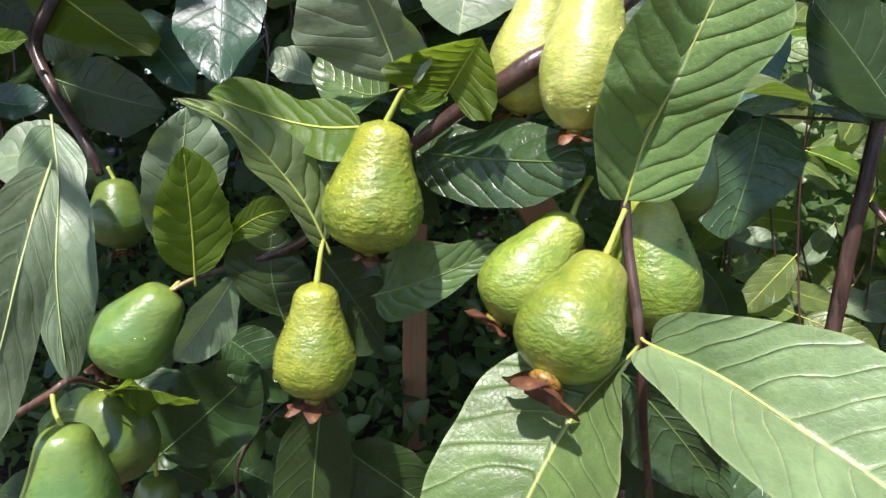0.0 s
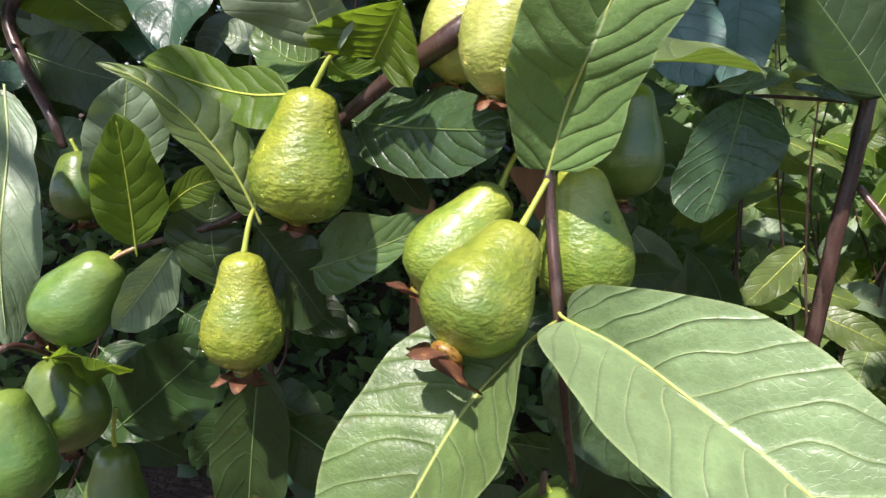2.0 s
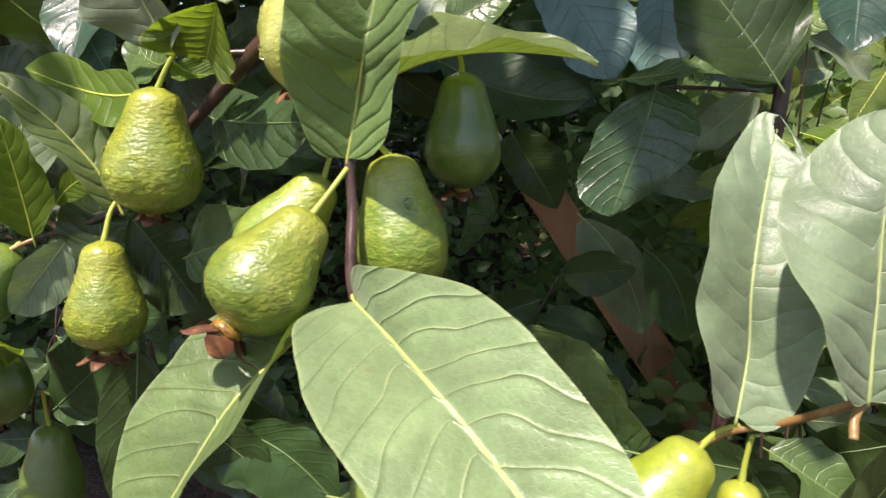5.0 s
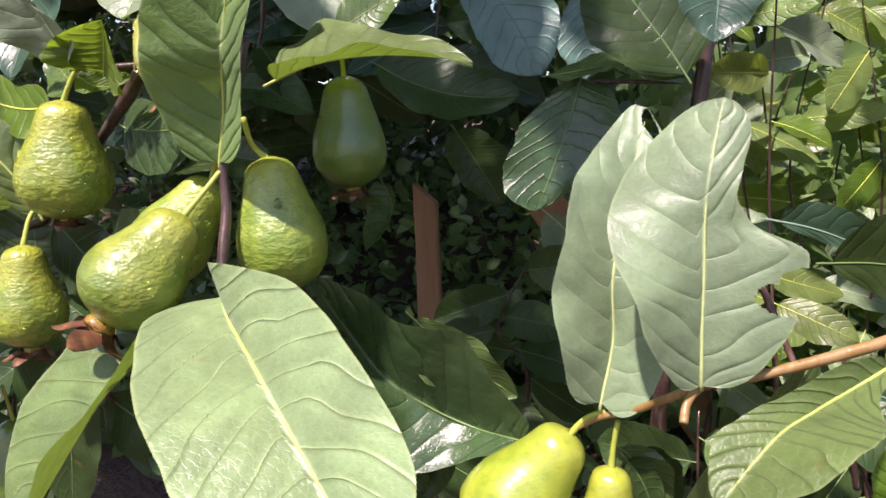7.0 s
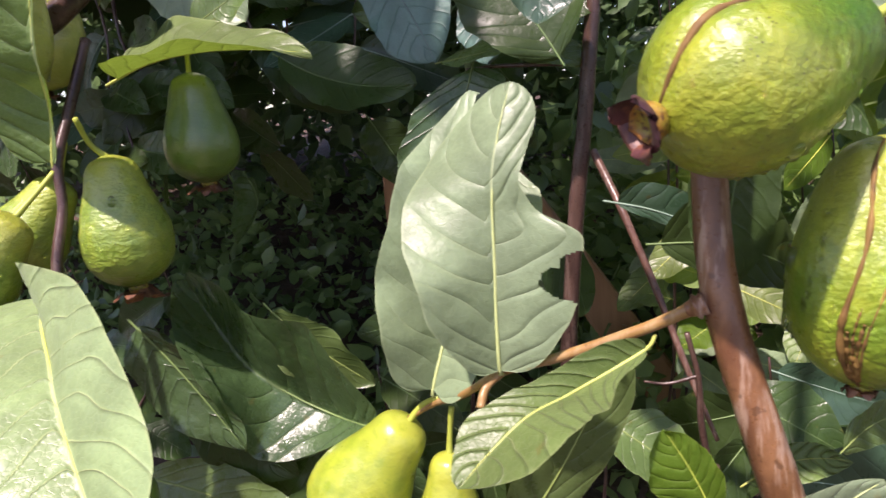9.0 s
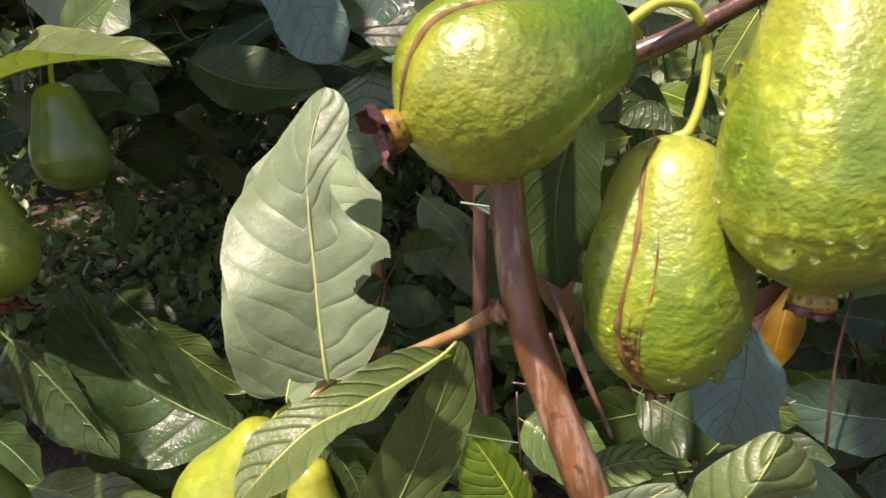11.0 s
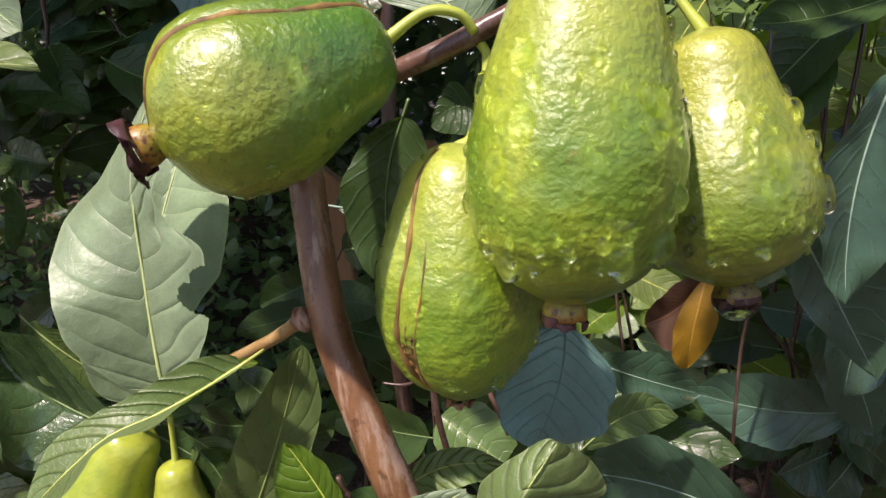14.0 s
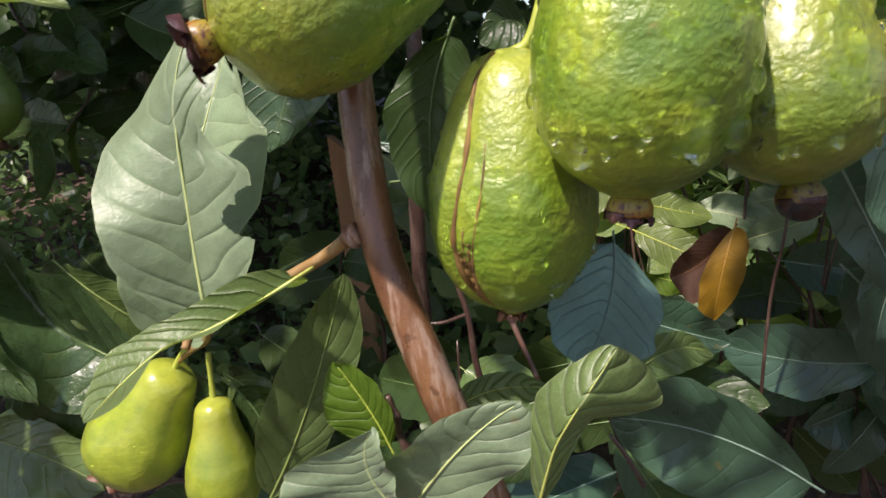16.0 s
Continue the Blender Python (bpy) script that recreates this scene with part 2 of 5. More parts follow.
BARK = {"trunk": bark_material("copper_bark", (0.125, 0.054, 0.026), (0.265, 0.130, 0.058), (0.46, 0.33, 0.24)),
        "twig": bark_material("twig_bark", (0.085, 0.042, 0.030), (0.16, 0.085, 0.06), (0.21, 0.15, 0.12)),
        "purple": bark_material("dark_twig_bark", (0.036, 0.020, 0.016), (0.095, 0.052, 0.040), (0.14, 0.095, 0.075)),
        "tan": bark_material("young_twig_bark", (0.23, 0.13, 0.04), (0.34, 0.20, 0.07), (0.38, 0.26, 0.12))}
STALK = rib_material("green_stalk", (0.36, 0.42, 0.06))
SEPAL = {"brown": bark_material("dry_sepal", (0.085, 0.034, 0.020), (0.20, 0.080, 0.036), (0.32, 0.17, 0.05), dull=0.4), "dark": bark_material("dark_sepal", (0.045, 0.016, 0.020), (0.10, 0.035, 0.035), (0.22, 0.08, 0.03), dull=0.35)}


def cup_material():
    """The calyx cup: yellow-green at the fruit, orange-red and brown towards its rim."""
    m = Nodes("calyx_cup")
    far = m.add("VectorMath", {0: m.co()}, operation="LENGTH").outputs["Value"]
    n = m.noise(300.0, 3.0)
    c = m.mix(m.ramp(m.math("ADD", far, m.math("MULTIPLY_ADD", n, 0.008, -0.004)), 0.004, 0.0115), (0.24, 0.22, 0.025), (0.29, 0.100, 0.017))
    c = m.mix(m.ramp(m.noise(520.0, 4.0), 0.50, 0.66), c, (0.070, 0.026, 0.014))
    return m.set(Base_Color=c, Roughness=0.4, Normal=m.bump(n, 0.4, 0.001))


CUP = cup_material()
SEAM = bark_material("corky_seam", (0.13, 0.066, 0.015), (0.30, 0.18, 0.040), (0.06, 0.030, 0.012), dull=0.6)


def water_material():
    m = Nodes("water")
    return m.set(Base_Color=(0.84, 0.87, 0.78), Roughness=0.0, IOR=1.33, Transmission_Weight=1.0)


WATER = water_material()


def soil_material():
    m = Nodes("soil")
    n, g = m.noise(6.0, 6.0), m.noise(60.0, 5.0)
    c = m.mix(m.ramp(n, 0.35, 0.7), (0.045, 0.026, 0.018), (0.10, 0.062, 0.042))
    c = m.mix(m.ramp(g, 0.55, 0.7), c, (0.13, 0.09, 0.05))
    return m.set(Base_Color=c, Roughness=0.9, Normal=m.bump(g, 0.8, 0.02))


SOIL = soil_material()


def board_material():
    m = Nodes("weathered_wood")
    co = m.add("Mapping", {0: m.co(), 3: (60.0, 60.0, 4.0)})
    n = m.noise(1.0, 5.0, 0.6, co.outputs[0])
    c = m.mix(n, (0.20, 0.100, 0.048), (0.44, 0.25, 0.12))
    return m.set(Base_Color=c, Roughness=0.75, Normal=m.bump(n, 0.5, 0.004))


BOARD = board_material()


def weed_material(name, a, b):
    m = Nodes(name)
    r = m.add("NewGeometry").outputs["Random Per Island"]
    c = m.mix(r, a, b)
    c = m.mix(m.math("MULTIPLY", m.noise(120.0), 0.5), c, tint(a, 0.6))
    m.set(Base_Color=c, Roughness=0.4)
    tr = m.add("BsdfTranslucent", {"Color": tint(b, 1.6)})
    mx = m.add("MixShader", {0: 0.3, 1: m.bsdf.outputs[0], 2: tr})
    m.tree.links.new(mx.outputs[0], m.out.inputs[0])
    return m.mat


WEED = weed_material("weed_leaves", (0.050, 0.10, 0.032), (0.21, 0.32, 0.10))
HEDGE = weed_material("shrub_leaves", (0.040, 0.085, 0.036), (0.15, 0.24, 0.09))
# Dark leaves for the added, unseen canopy that blocks the sun.
SHADE_CROWN = weed_material("shade_crown_leaves", (0.03, 0.07, 0.022), (0.07, 0.14, 0.035))


# ---- building tools ----
def mesh(name, verts, faces, material, smooth=True):
    me = bpy.data.meshes.new(name)
    me.from_pydata([tuple(v) for v in verts], [], [tuple(f) for f in faces])
    me.materials.append(material)
    if smooth:
        me.polygons.foreach_set("use_smooth", [True] * len(me.polygons))
    me.update()
    return me


def world_place(ob):
    here = Vector(ob.location)
    while ob.parent:
        ob = ob.parent
        here = here + ob.location
    return here


def part(name, verts, faces, material, parent, label="", smooth=True, at=None):
    """One mesh object under a thing or a part; verts in world metres, origin at `at`."""
    base = world_place(parent)
    at = Vector(at) if at is not None else Vector(verts[0])
    ob = new(name, mesh(name, np.asarray(verts, float) - np.array(at), faces, material, smooth))
    ob.parent, ob.location = parent, at - base
    if label:
        tagged(ob, label)
    return ob


def thing(name, at, label, category, group="", kind=""):
    ob = new(name)
    ob.location, ob.empty_display_size = at, 0.02
    return tagged(ob, label, category, group, kind)


def grid_faces(rows, cols, closed=False):
    out = []
    for i in range(rows - 1):
        for j in range(cols if closed else cols - 1):
            k = (j + 1) % cols
            out.append((i * cols + j, i * cols + k, (i + 1) * cols + k, (i + 1) * cols + j))
    return out


def smooth_line(points, steps):
    """A Catmull-Rom line through the points."""
    P = np.asarray(points, float)
    if len(P) < 3:
        return np.array([P[0] + (P[-1] - P[0]) * i / steps for i in range(steps + 1)])
    Q = np.vstack([2 * P[0] - P[1], P, 2 * P[-1] - P[-2]])
    out = []
    for i in range(len(P) - 1):
        a, b, c, d = Q[i:i + 4]
        for k in range(steps):
            t = k / steps
            out.append(0.5 * (2 * b + (c - a) * t + (2 * a - 5 * b + 4 * c - d) * t * t + (3 * b - a - 3 * c + d) * t ** 3))
    out.append(P[-1])
    return np.array(out)


def tube(points, radii, sides=8, steps=6, knobs=0.0, seed=0):
    """A capped round rod along the points: its verts and faces."""
    P = smooth_line(points, steps)
    R = np.interp(np.linspace(0, 1, len(P)), np.linspace(0, 1, len(radii)), radii)
    rng = np.random.default_rng(seed)
    if knobs:
        R = R * (1 + knobs * np.convolve(rng.normal(size=len(R) + 2), [0.25, 0.5, 0.25], "valid"))
    T = np.gradient(P, axis=0)
    T /= np.linalg.norm(T, axis=1)[:, None] + 1e-12
    ref = np.array([0.0, 1.0, 0.0]) if abs(T[0][1]) < 0.9 else np.array([1.0, 0.0, 0.0])
    verts = []
    for c, r, d in zip(P, R, T):
        a = np.cross(d, ref)
        a /= np.linalg.norm(a) + 1e-12
        b = np.cross(d, a)
        for k in range(sides):
            ang = 2 * math.pi * k / sides
            verts.append(c + r * (math.cos(ang) * a + math.sin(ang) * b))
    faces = grid_faces(len(P), sides, True)
    faces += [tuple(range(sides))[::-1], tuple(range((len(P) - 1) * sides, len(P) * sides))]
    return verts, faces


# ---- the guava tree: wood and leaves ----
tree = thing("guava_tree", (0.60, 0.36, 0.0), "guava tree with copper bark, broad ribbed leaves and many branches", "tree")
SERIAL = [0]
OWNER = [tree]  # the plant that the next twigs and leaves belong to


def branch(name, points, radii, bark, sides=10, knobs=0.05):
    SERIAL[0] += 1
    verts, faces = tube(points, radii, sides, 8, knobs, SERIAL[0])
    return part(name, verts, faces, BARK[bark], OWNER[0], at=points[0])


def spine_of(B, M, T):
    """The midrib's line as a function of u: an arc over one middle point, or a smooth line over several."""
    B, T = np.array(B, float), np.array(T, float)
    if np.ndim(M) == 1:
        M = np.array(M, float)
        return lambda u: B * (1 - u) * (1 - 2 * u) + M * 4 * u * (1 - u) + T * u * (2 * u - 1)
    P = smooth_line([B, *M, T], 10)
    far = np.concatenate([[0.0], np.cumsum(np.linalg.norm(np.diff(P, axis=0), axis=1))])
    far /= far[-1]
    return lambda u: np.array([np.interp(u, far, P[:, i]) for i in range(3)])


def side_of(edge, line, w):
    """The blade's half width as a function of u, from (u, edge point) pairs along the midrib."""
    us = [u for u, _ in edge]
    offs = np.array([(np.array(p, float) - line(u)) / w(u) for u, p in edge])
    fine = np.linspace(0, 1, 81)
    cols = np.array([np.interp(fine, us, offs[:, i]) for i in range(3)])
    soft = np.array([np.convolve(np.pad(c, 2, mode="edge"), np.array([1, 2, 3, 2, 1]) / 9, "valid") for c in cols])
    return lambda u: np.array([np.interp(u, fine, soft[i]) for i in range(3)])


def blade(B, M, T, L, R, seed, nu, nv, wave, curl, quilt, tip, blunt, bites, veins=8.0, slant=1.8, fold=0.0, lobe=0.05):
    """The blade of a leaf from its foot B over the middle M to its tip T. L and R: the edges beside M, or (u, point) pairs along the midrib."""
    line = spine_of(B, M, T)
    rng = np.random.default_rng(seed)

    def w_of(u):
        return max(1e-6, 4 * u * (1 - u)) ** (blunt if u < 0.5 else tip)

    middle = line(0.5)
    if isinstance(L[0], tuple):
        left, right = side_of(L, line, w_of), side_of(R, line, w_of)
    else:
        l, r = np.array(L, float) - middle, np.array(R, float) - middle

        def left(u):
            return l

        def right(u):
            return r

    n = np.cross(line(1.0) - line(0.0), right(0.4) - left(0.4))
    n /= np.linalg.norm(n) + 1e-12
    if n[1] > 0:
        n = -n
    half = 0.5 * (np.linalg.norm(left(0.5)) + np.linalg.norm(right(0.5)))
    ph, fr = rng.uniform(0, 6.28, 4), rng.uniform(1.2, 2.6, 4)
    verts, uvs, keep = [], [], []
    vs = np.sign(np.linspace(-1, 1, 2 * nv + 1)) * np.abs(np.linspace(-1, 1, 2 * nv + 1)) ** 0.9
    for i in range(nu + 1):
        u = i / nu
        C, w, k, lo, ro = line(u), w_of(u), 4 * u * (1 - u), left(u), right(u)
        for v in vs:
            a = abs(v)
            ww = w * (1 + lobe * math.sin(9 * u + ph[0] + v) + 0.5 * lobe * math.sin(23 * u + ph[1] + 2 * v) + 0.2 * lobe * math.sin(61 * u + ph[2] + v))
            s = veins * u - slant * a ** 1.3 + 0.12 * math.sin(2.3 * veins * u + ph[1]) + 0.06 * math.sin(4.1 * veins * u + ph[3] + 2 * v) + (0.4 * min(1.0, 14 * a) if v < 0 else 0.0)
            q = quilt * (0.4 - abs(2 * ((s % 1.0) - 0.5)) ** 4) * min(1, 3 * a) * (1 - a ** 3) * min(1, 5 * k)
            side = 0 if v < 0 else 1
            wv = wave * half * a * a * (math.sin(6.28 * fr[side] * u + ph[2 + side]) + 0.4 * math.sin(6.28 * 3.7 * u + ph[side]))
            verts.append(C + (lo if v < 0 else ro) * a * ww + n * (q + wv + curl * half * a * a * w + fold * half * a * w))
            uvs.append((s, 0.5 + 0.5 * v))
            keep.append(not any(((u - bu) / ru) ** 2 + ((v - bv) / rv) ** 2 < 1 + 0.20 * math.sin(43 * u + 7 * v + ph[0]) + 0.05 * math.sin(140 * u) for bu, bv, ru, rv in bites))
    cols = 2 * nv + 1
    faces = [f for f in grid_faces(nu + 1, cols) if all(keep[i] for i in f)]
    return verts, faces, uvs, n


def leaf(kind, B, M, T, L, R, stem=None, wave=0.10, curl=0.0, quilt=0.0006, tip=0.78, blunt=0.55, fold=0.18, bites=(), fine=44, veins=8.0, slant=1.8, lobe=0.05, label=""):
    SERIAL[0] += 1
    verts, faces, uvs, n = blade(B, M, T, L, R, SERIAL[0], fine, max(4, fine // 5), wave, curl, quilt, tip, blunt, bites, veins, slant, fold, lobe)
    ob = part("leaf", verts, faces, LEAF[kind], OWNER[0], label, at=B)
    layer = ob.data.uv_layers.new(name="blade")
    idx = np.empty(len(ob.data.loops), dtype=np.int32)
    ob.data.loops.foreach_get("vertex_index", idx)
    layer.data.foreach_set("uv", np.array(uvs)[idx].ravel())
    line = spine_of(B, M, T)
    foot = line(0.0)
    length = np.linalg.norm(line(1.0) - foot)
    pts = [] if stem is None else [np.array(stem, float)]
    if stem is None:
        d = foot - line(0.15)
        pts.append(foot + d / (np.linalg.norm(d) + 1e-9) * min(0.008, 0.1 * length))
    for u in (0.0, 0.2, 0.4, 0.6, 0.8, 0.95):
        pts.append(line(u) + n * 0.0002)
    r0 = min(0.00085, 0.008 * length)
    rv, rf = tube(pts, [r0 * 1.15, r0, r0 * 0.75, r0 * 0.5, r0 * 0.2], 6, 4)
    part("midrib", rv, rf, RIB[kind], ob, at=B)
    return ob


# ---- fruit ----
PEAR_S = (0.0, 0.012, 0.04, 0.10, 0.20, 0.30, 0.42, 0.55, 0.68, 0.80, 0.90, 0.96, 1.0)
PEAR_R = (0.0, 0.26, 0.42, 0.53, 0.59, 0.67, 0.81, 0.95, 1.0, 0.95, 0.77, 0.52, 0.20)


def frame_of(axis):
    a = np.array(axis, float)
    a /= np.linalg.norm(a)
    x = np.cross(a, [0.0, 1.0, 0.0])
    x /= np.linalg.norm(x) + 1e-9
    return x, np.cross(a, x), a


def guava(skin, top, bottom, radius, stalk=(), neck=1.0, fine=40, lumps=0.02, warts=0.0, calyx=1.0, cup_size=1.0, cup_len=0.85, sepal="brown", flare=1.0, drop_size=1.0, sepal_lean=(0, 0, 0), seams=(), drops=0, bend=0.0, stalk_r=0.0016, hanging_drop=False, label="", calyx_label=""):
    """A pear-shaped fruit that hangs by its stalk, with the dry calyx at its lower end."""
    SERIAL[0] += 1
    rng = np.random.default_rng(SERIAL[0])
    off = Vector((SERIAL[0] * 3.1, 1.7 * SERIAL[0], 0.0))
    top, bottom = np.array(top, float), np.array(bottom, float)
    x, y, a = frame_of(bottom - top)
    length = np.linalg.norm(bottom - top)
    ob = thing("guava", top, label, "fruit", "guavas on the tree")
    S = np.linspace(0, 1, 400)
    pear = np.convolve(np.pad(np.interp(S, PEAR_S, PEAR_R), 12, mode="edge"), np.ones(25) / 25, "valid")
    egg = np.sqrt(np.clip(1 - (2 * S ** 0.92 - 1) ** 2, 0, 1))
    R = radius * (neck * pear + (1 - neck) * egg)
    R[0], R[-1] = 0.0, R[-1] * 0.6

    def place(s, ang, lift=0.0):
        r = float(np.interp(s, S, R))
        d = math.cos(ang) * x + math.sin(ang) * y
        c = top + a * (length * s) + x * bend * length * math.sin(math.pi * s)
        q = c + d * r
        n1 = noise.noise(Vector(q) * 55 + off)
        n2 = noise.noise(Vector((q[0] * 300, q[1] * 300, q[2] * 200)) + off)
        k = r * (lumps * (n1 + 0.4 * math.sin(5 * ang + off.x)) * 1.4) + warts * (0.8 - 2.0 * abs(n2) + 0.35 * noise.noise(Vector(q) * 430 + off)) * min(1, r / (0.4 * radius)) * min(1.0, max(0.25, 3 * s - 0.3))
        for ang0, s0, s1, wide in seams:
            if s0 < s < s1 and wide > 0.0007:
                gap = (ang - ang0 - 0.10 * math.sin(7 * s + ang0) + math.pi) % (2 * math.pi) - math.pi
                k -= 1.3 * wide * math.exp(-(gap * r / 0.0035) ** 2)
        return q + d * (k + lift), d

    rings, segs = fine, int(fine * 1.2)
    cs = 0.5 - 0.5 * np.cos(np.linspace(0, math.pi, rings))
    verts = [place(s, 2 * math.pi * j / segs)[0] for s in cs for j in range(segs)]
    faces = grid_faces(rings, segs, True) + [tuple(range((rings - 1) * segs, rings * segs))]
    part("fruit", verts, faces, SKIN[skin], ob, at=top)
    if len(stalk):
        pts = [np.array(q, float) for q in stalk] + [top + a * 0.002]
        sv, sf = tube(pts, [stalk_r * 0.95, stalk_r * 0.9, stalk_r * 0.95, stalk_r * 1.25], 8, 6, 0.03, SERIAL[0])
        part("stalk", sv, sf, STALK, ob, at=top)
    if calyx:
        lean = np.array(sepal_lean, float)
        c0 = bottom - a * 0.002
        verts, faces = [], []
        # the short cup
        cup = 0.0042 * calyx * cup_size
        for h, rr in ((0, 0.62), (0.25, 0.84), (0.55, 1.0), (0.85, 1.02), (1.0, 0.95), (1.02, 0.84), (0.8, 0.76), (0.62, 0.4)):
            for j in range(16):
                g = 2 * math.pi * j / 16
                jag = 1 + (0.10 * math.sin(3 * g + SERIAL[0]) + 0.05 * math.sin(7 * g) if h > 0.7 else 0.0)
                verts.append(c0 + (a + lean) * cup * cup_len * h * jag + (x * math.cos(g) + y * math.sin(g)) * cup * rr)
        faces = grid_faces(8, 16, True) + [tuple(range(112, 128))]
        cup_ob = part("calyx", verts, faces, CUP, ob, calyx_label or "dry brown calyx with curled sepals", at=bottom)
        for k in range(5):
            g = 2 * math.pi * (k + rng.uniform(-0.2, 0.2)) / 5
            d, e = x * math.cos(g) + y * math.sin(g), -x * math.sin(g) + y * math.cos(g)
            ln, wd = calyx * rng.uniform(0.008, 0.012), calyx * rng.uniform(0.0040, 0.0054)
            out, droop = flare * rng.uniform(0.5, 1.1), rng.uniform(0.3, 1.1) * (0.5 + 0.5 * flare)
            vs = []
            for i in range(6):
                u = i / 5
                mid = c0 + (a + lean) * (cup * cup_len * 0.88 + ln * droop * (u - 0.5 * u * u)) + d * (cup + ln * out * u) + a * 0.0015 * math.sin(5 * u + g)
                for v in (-1, -0.5, 0, 0.5, 1):
                    vs.append(mid + e * v * wd * (1 - 0.7 * u ** 3.0) - d * 0.0012 * v * v * calyx)
            both = vs + [q + a * 0.0005 for q in vs]
            fs = grid_faces(6, 5)
            fs = fs + [tuple(30 + i for i in f[::-1]) for f in fs]
            part("sepal", both, fs, SEPAL[sepal], cup_ob, at=bottom)
    if hanging_drop:
        low = bottom + a * 0.0042 * calyx * cup_size * (cup_len - 0.35)
        verts = [low + a * 0.0074 * -math.cos(p) + (x * math.cos(g) + y * math.sin(g)) * 0.0080 * math.sin(p) for p in np.linspace(0.02, math.pi - 0.02, 14) for g in np.linspace(0, 2 * math.pi, 20, endpoint=False)]
        hd = part("water_drop", verts, grid_faces(14, 20, True), WATER, ob, "large clear drop hanging at the calyx", at=bottom)
        hd.visible_shadow = False
    for ang0, s0, s1, wide in seams:
        pts = [place(s, ang0 + 0.10 * math.sin(7 * s + ang0), -0.0002)[0] for s in np.linspace(s0, s1, 16)]
        sv, sf = tube(pts, [wide * 0.6, wide, wide * 0.8, wide * 1.2, wide * 0.6], 6, 3, 0.35, SERIAL[0])
        part("seam", sv, sf, SEAM, ob, "corky brown seam along the fruit", at=top)
    if drops:
        verts, faces = [], []
        for _ in range(drops):
            s, g = rng.uniform(0.2, 0.88), rng.uniform(math.pi * 0.0, 2 * math.pi)
            q, d = place(s, g)
            if d[2] > 0.25 or s < 0.3 and d[2] > -0.1:
                continue
            r = drop_size * float(rng.choice([0.0005, 0.0007, 0.0010, 0.0014, 0.0021], p=[0.26, 0.27, 0.24, 0.15, 0.08]))
            ex, ey, ez = frame_of(d)
            run = rng.uniform(0.0, 0.9)
            down = np.array([0.0, 0.0, -1.0])
            down = down - ez * float(down @ ez)
            b0 = len(verts)
            sides = 8 if r < 0.0012 else 14
            for h, rr in ((-0.4, 1.0), (0.06, 1.0), (0.28, 0.92), (0.48, 0.72), (0.61, 0.42), (0.66, 0.16)):
                for j in range(sides):
                    t = 2 * math.pi * j / sides
                    verts.append(q + ez * r * h + (ex * math.cos(t) + ey * math.sin(t)) * r * rr + down * r * rr * run * float((ex * math.cos(t) + ey * math.sin(t)) @ down))
            faces += [tuple(b0 + i for i in f) for f in grid_faces(6, sides, True)]
            faces += [tuple(b0 + 5 * sides + j for j in range(sides)), tuple(b0 + sides - 1 - j for j in range(sides))]
        dr = part("rain_water", verts, faces, WATER, ob, "clear rain drops on the skin", at=top)
        tagged(dr, kind="stuff")
        dr.visible_shadow = False
    return ob



# wood
branch('trunk', [(0.4700, 0.5000, 1.3500), (0.4450, 0.4000, 1.1000), (0.4367, 0.3350, 0.7771), (0.4316, 0.3270, 0.7358), (0.4291, 0.3220, 0.7107), (0.4267, 0.3180, 0.6588), (0.4277, 0.3130, 0.6136), (0.4323, 0.3070, 0.5821), (0.4430, 0.3040, 0.5443), (0.4551, 0.3050, 0.5032), (0.4850, 0.3120, 0.4000), (0.5300, 0.3300, 0.2200), (0.5750, 0.3500, 0.0800), (0.6000, 0.3600, -0.0100)], (0.0055, 0.0062, 0.0068, 0.0072, 0.0078, 0.0084, 0.0092, 0.013), 'trunk', sides=20, knobs=0.035)
branch('branch', [(0.4270, 0.3190, 0.6672), (0.4427, 0.3180, 0.6739), (0.4684, 0.3150, 0.6807), (0.4980, 0.3150, 0.6897), (0.5354, 0.3220, 0.7063), (0.5622, 0.3300, 0.7214)], (0.0045, 0.0042, 0.004, 0.0036, 0.0032), 'twig')
branch('knot', [(0.4238, 0.3055, 0.5922), (0.4205, 0.3058, 0.5907), (0.4168, 0.3066, 0.5890)], (0.0050, 0.0048, 0.0030), 'trunk', sides=12, knobs=0.12)
branch('twig', [(0.4212, 0.3060, 0.5911), (0.3995, 0.3120, 0.5791), (0.3623, 0.3200, 0.5631), (0.3377, 0.3270, 0.5539), (0.3102, 0.3520, 0.5303), (0.2927, 0.3630, 0.5208), (0.2755, 0.3660, 0.5099)], (0.003, 0.0026, 0.0023, 0.0022, 0.002, 0.0014), 'tan')
branch('twig', [(0.3377, 0.3270, 0.5545), (0.3304, 0.3180, 0.5496), (0.3281, 0.3120, 0.5417)], (0.0022, 0.002, 0.0022), 'tan', sides=8)
branch('branch', [(0.0917, 0.3850, 0.7331), (0.0928, 0.3600, 0.6908), (0.0927, 0.3460, 0.6641), (0.0945, 0.3420, 0.6400), (0.0968, 0.3280, 0.6082), (0.0999, 0.3280, 0.5846), (0.1038, 0.3300, 0.5473), (0.1106, 0.3350, 0.5032)], (0.003, 0.003, 0.0028, 0.0029, 0.003, 0.0028, 0.0022, 0.002), 'purple')
branch('branch', [(0.0956, 0.3350, 0.5113), (0.0945, 0.3380, 0.4904), (0.0914, 0.3500, 0.4351)], (0.002, 0.002, 0.0022), 'purple', sides=8)
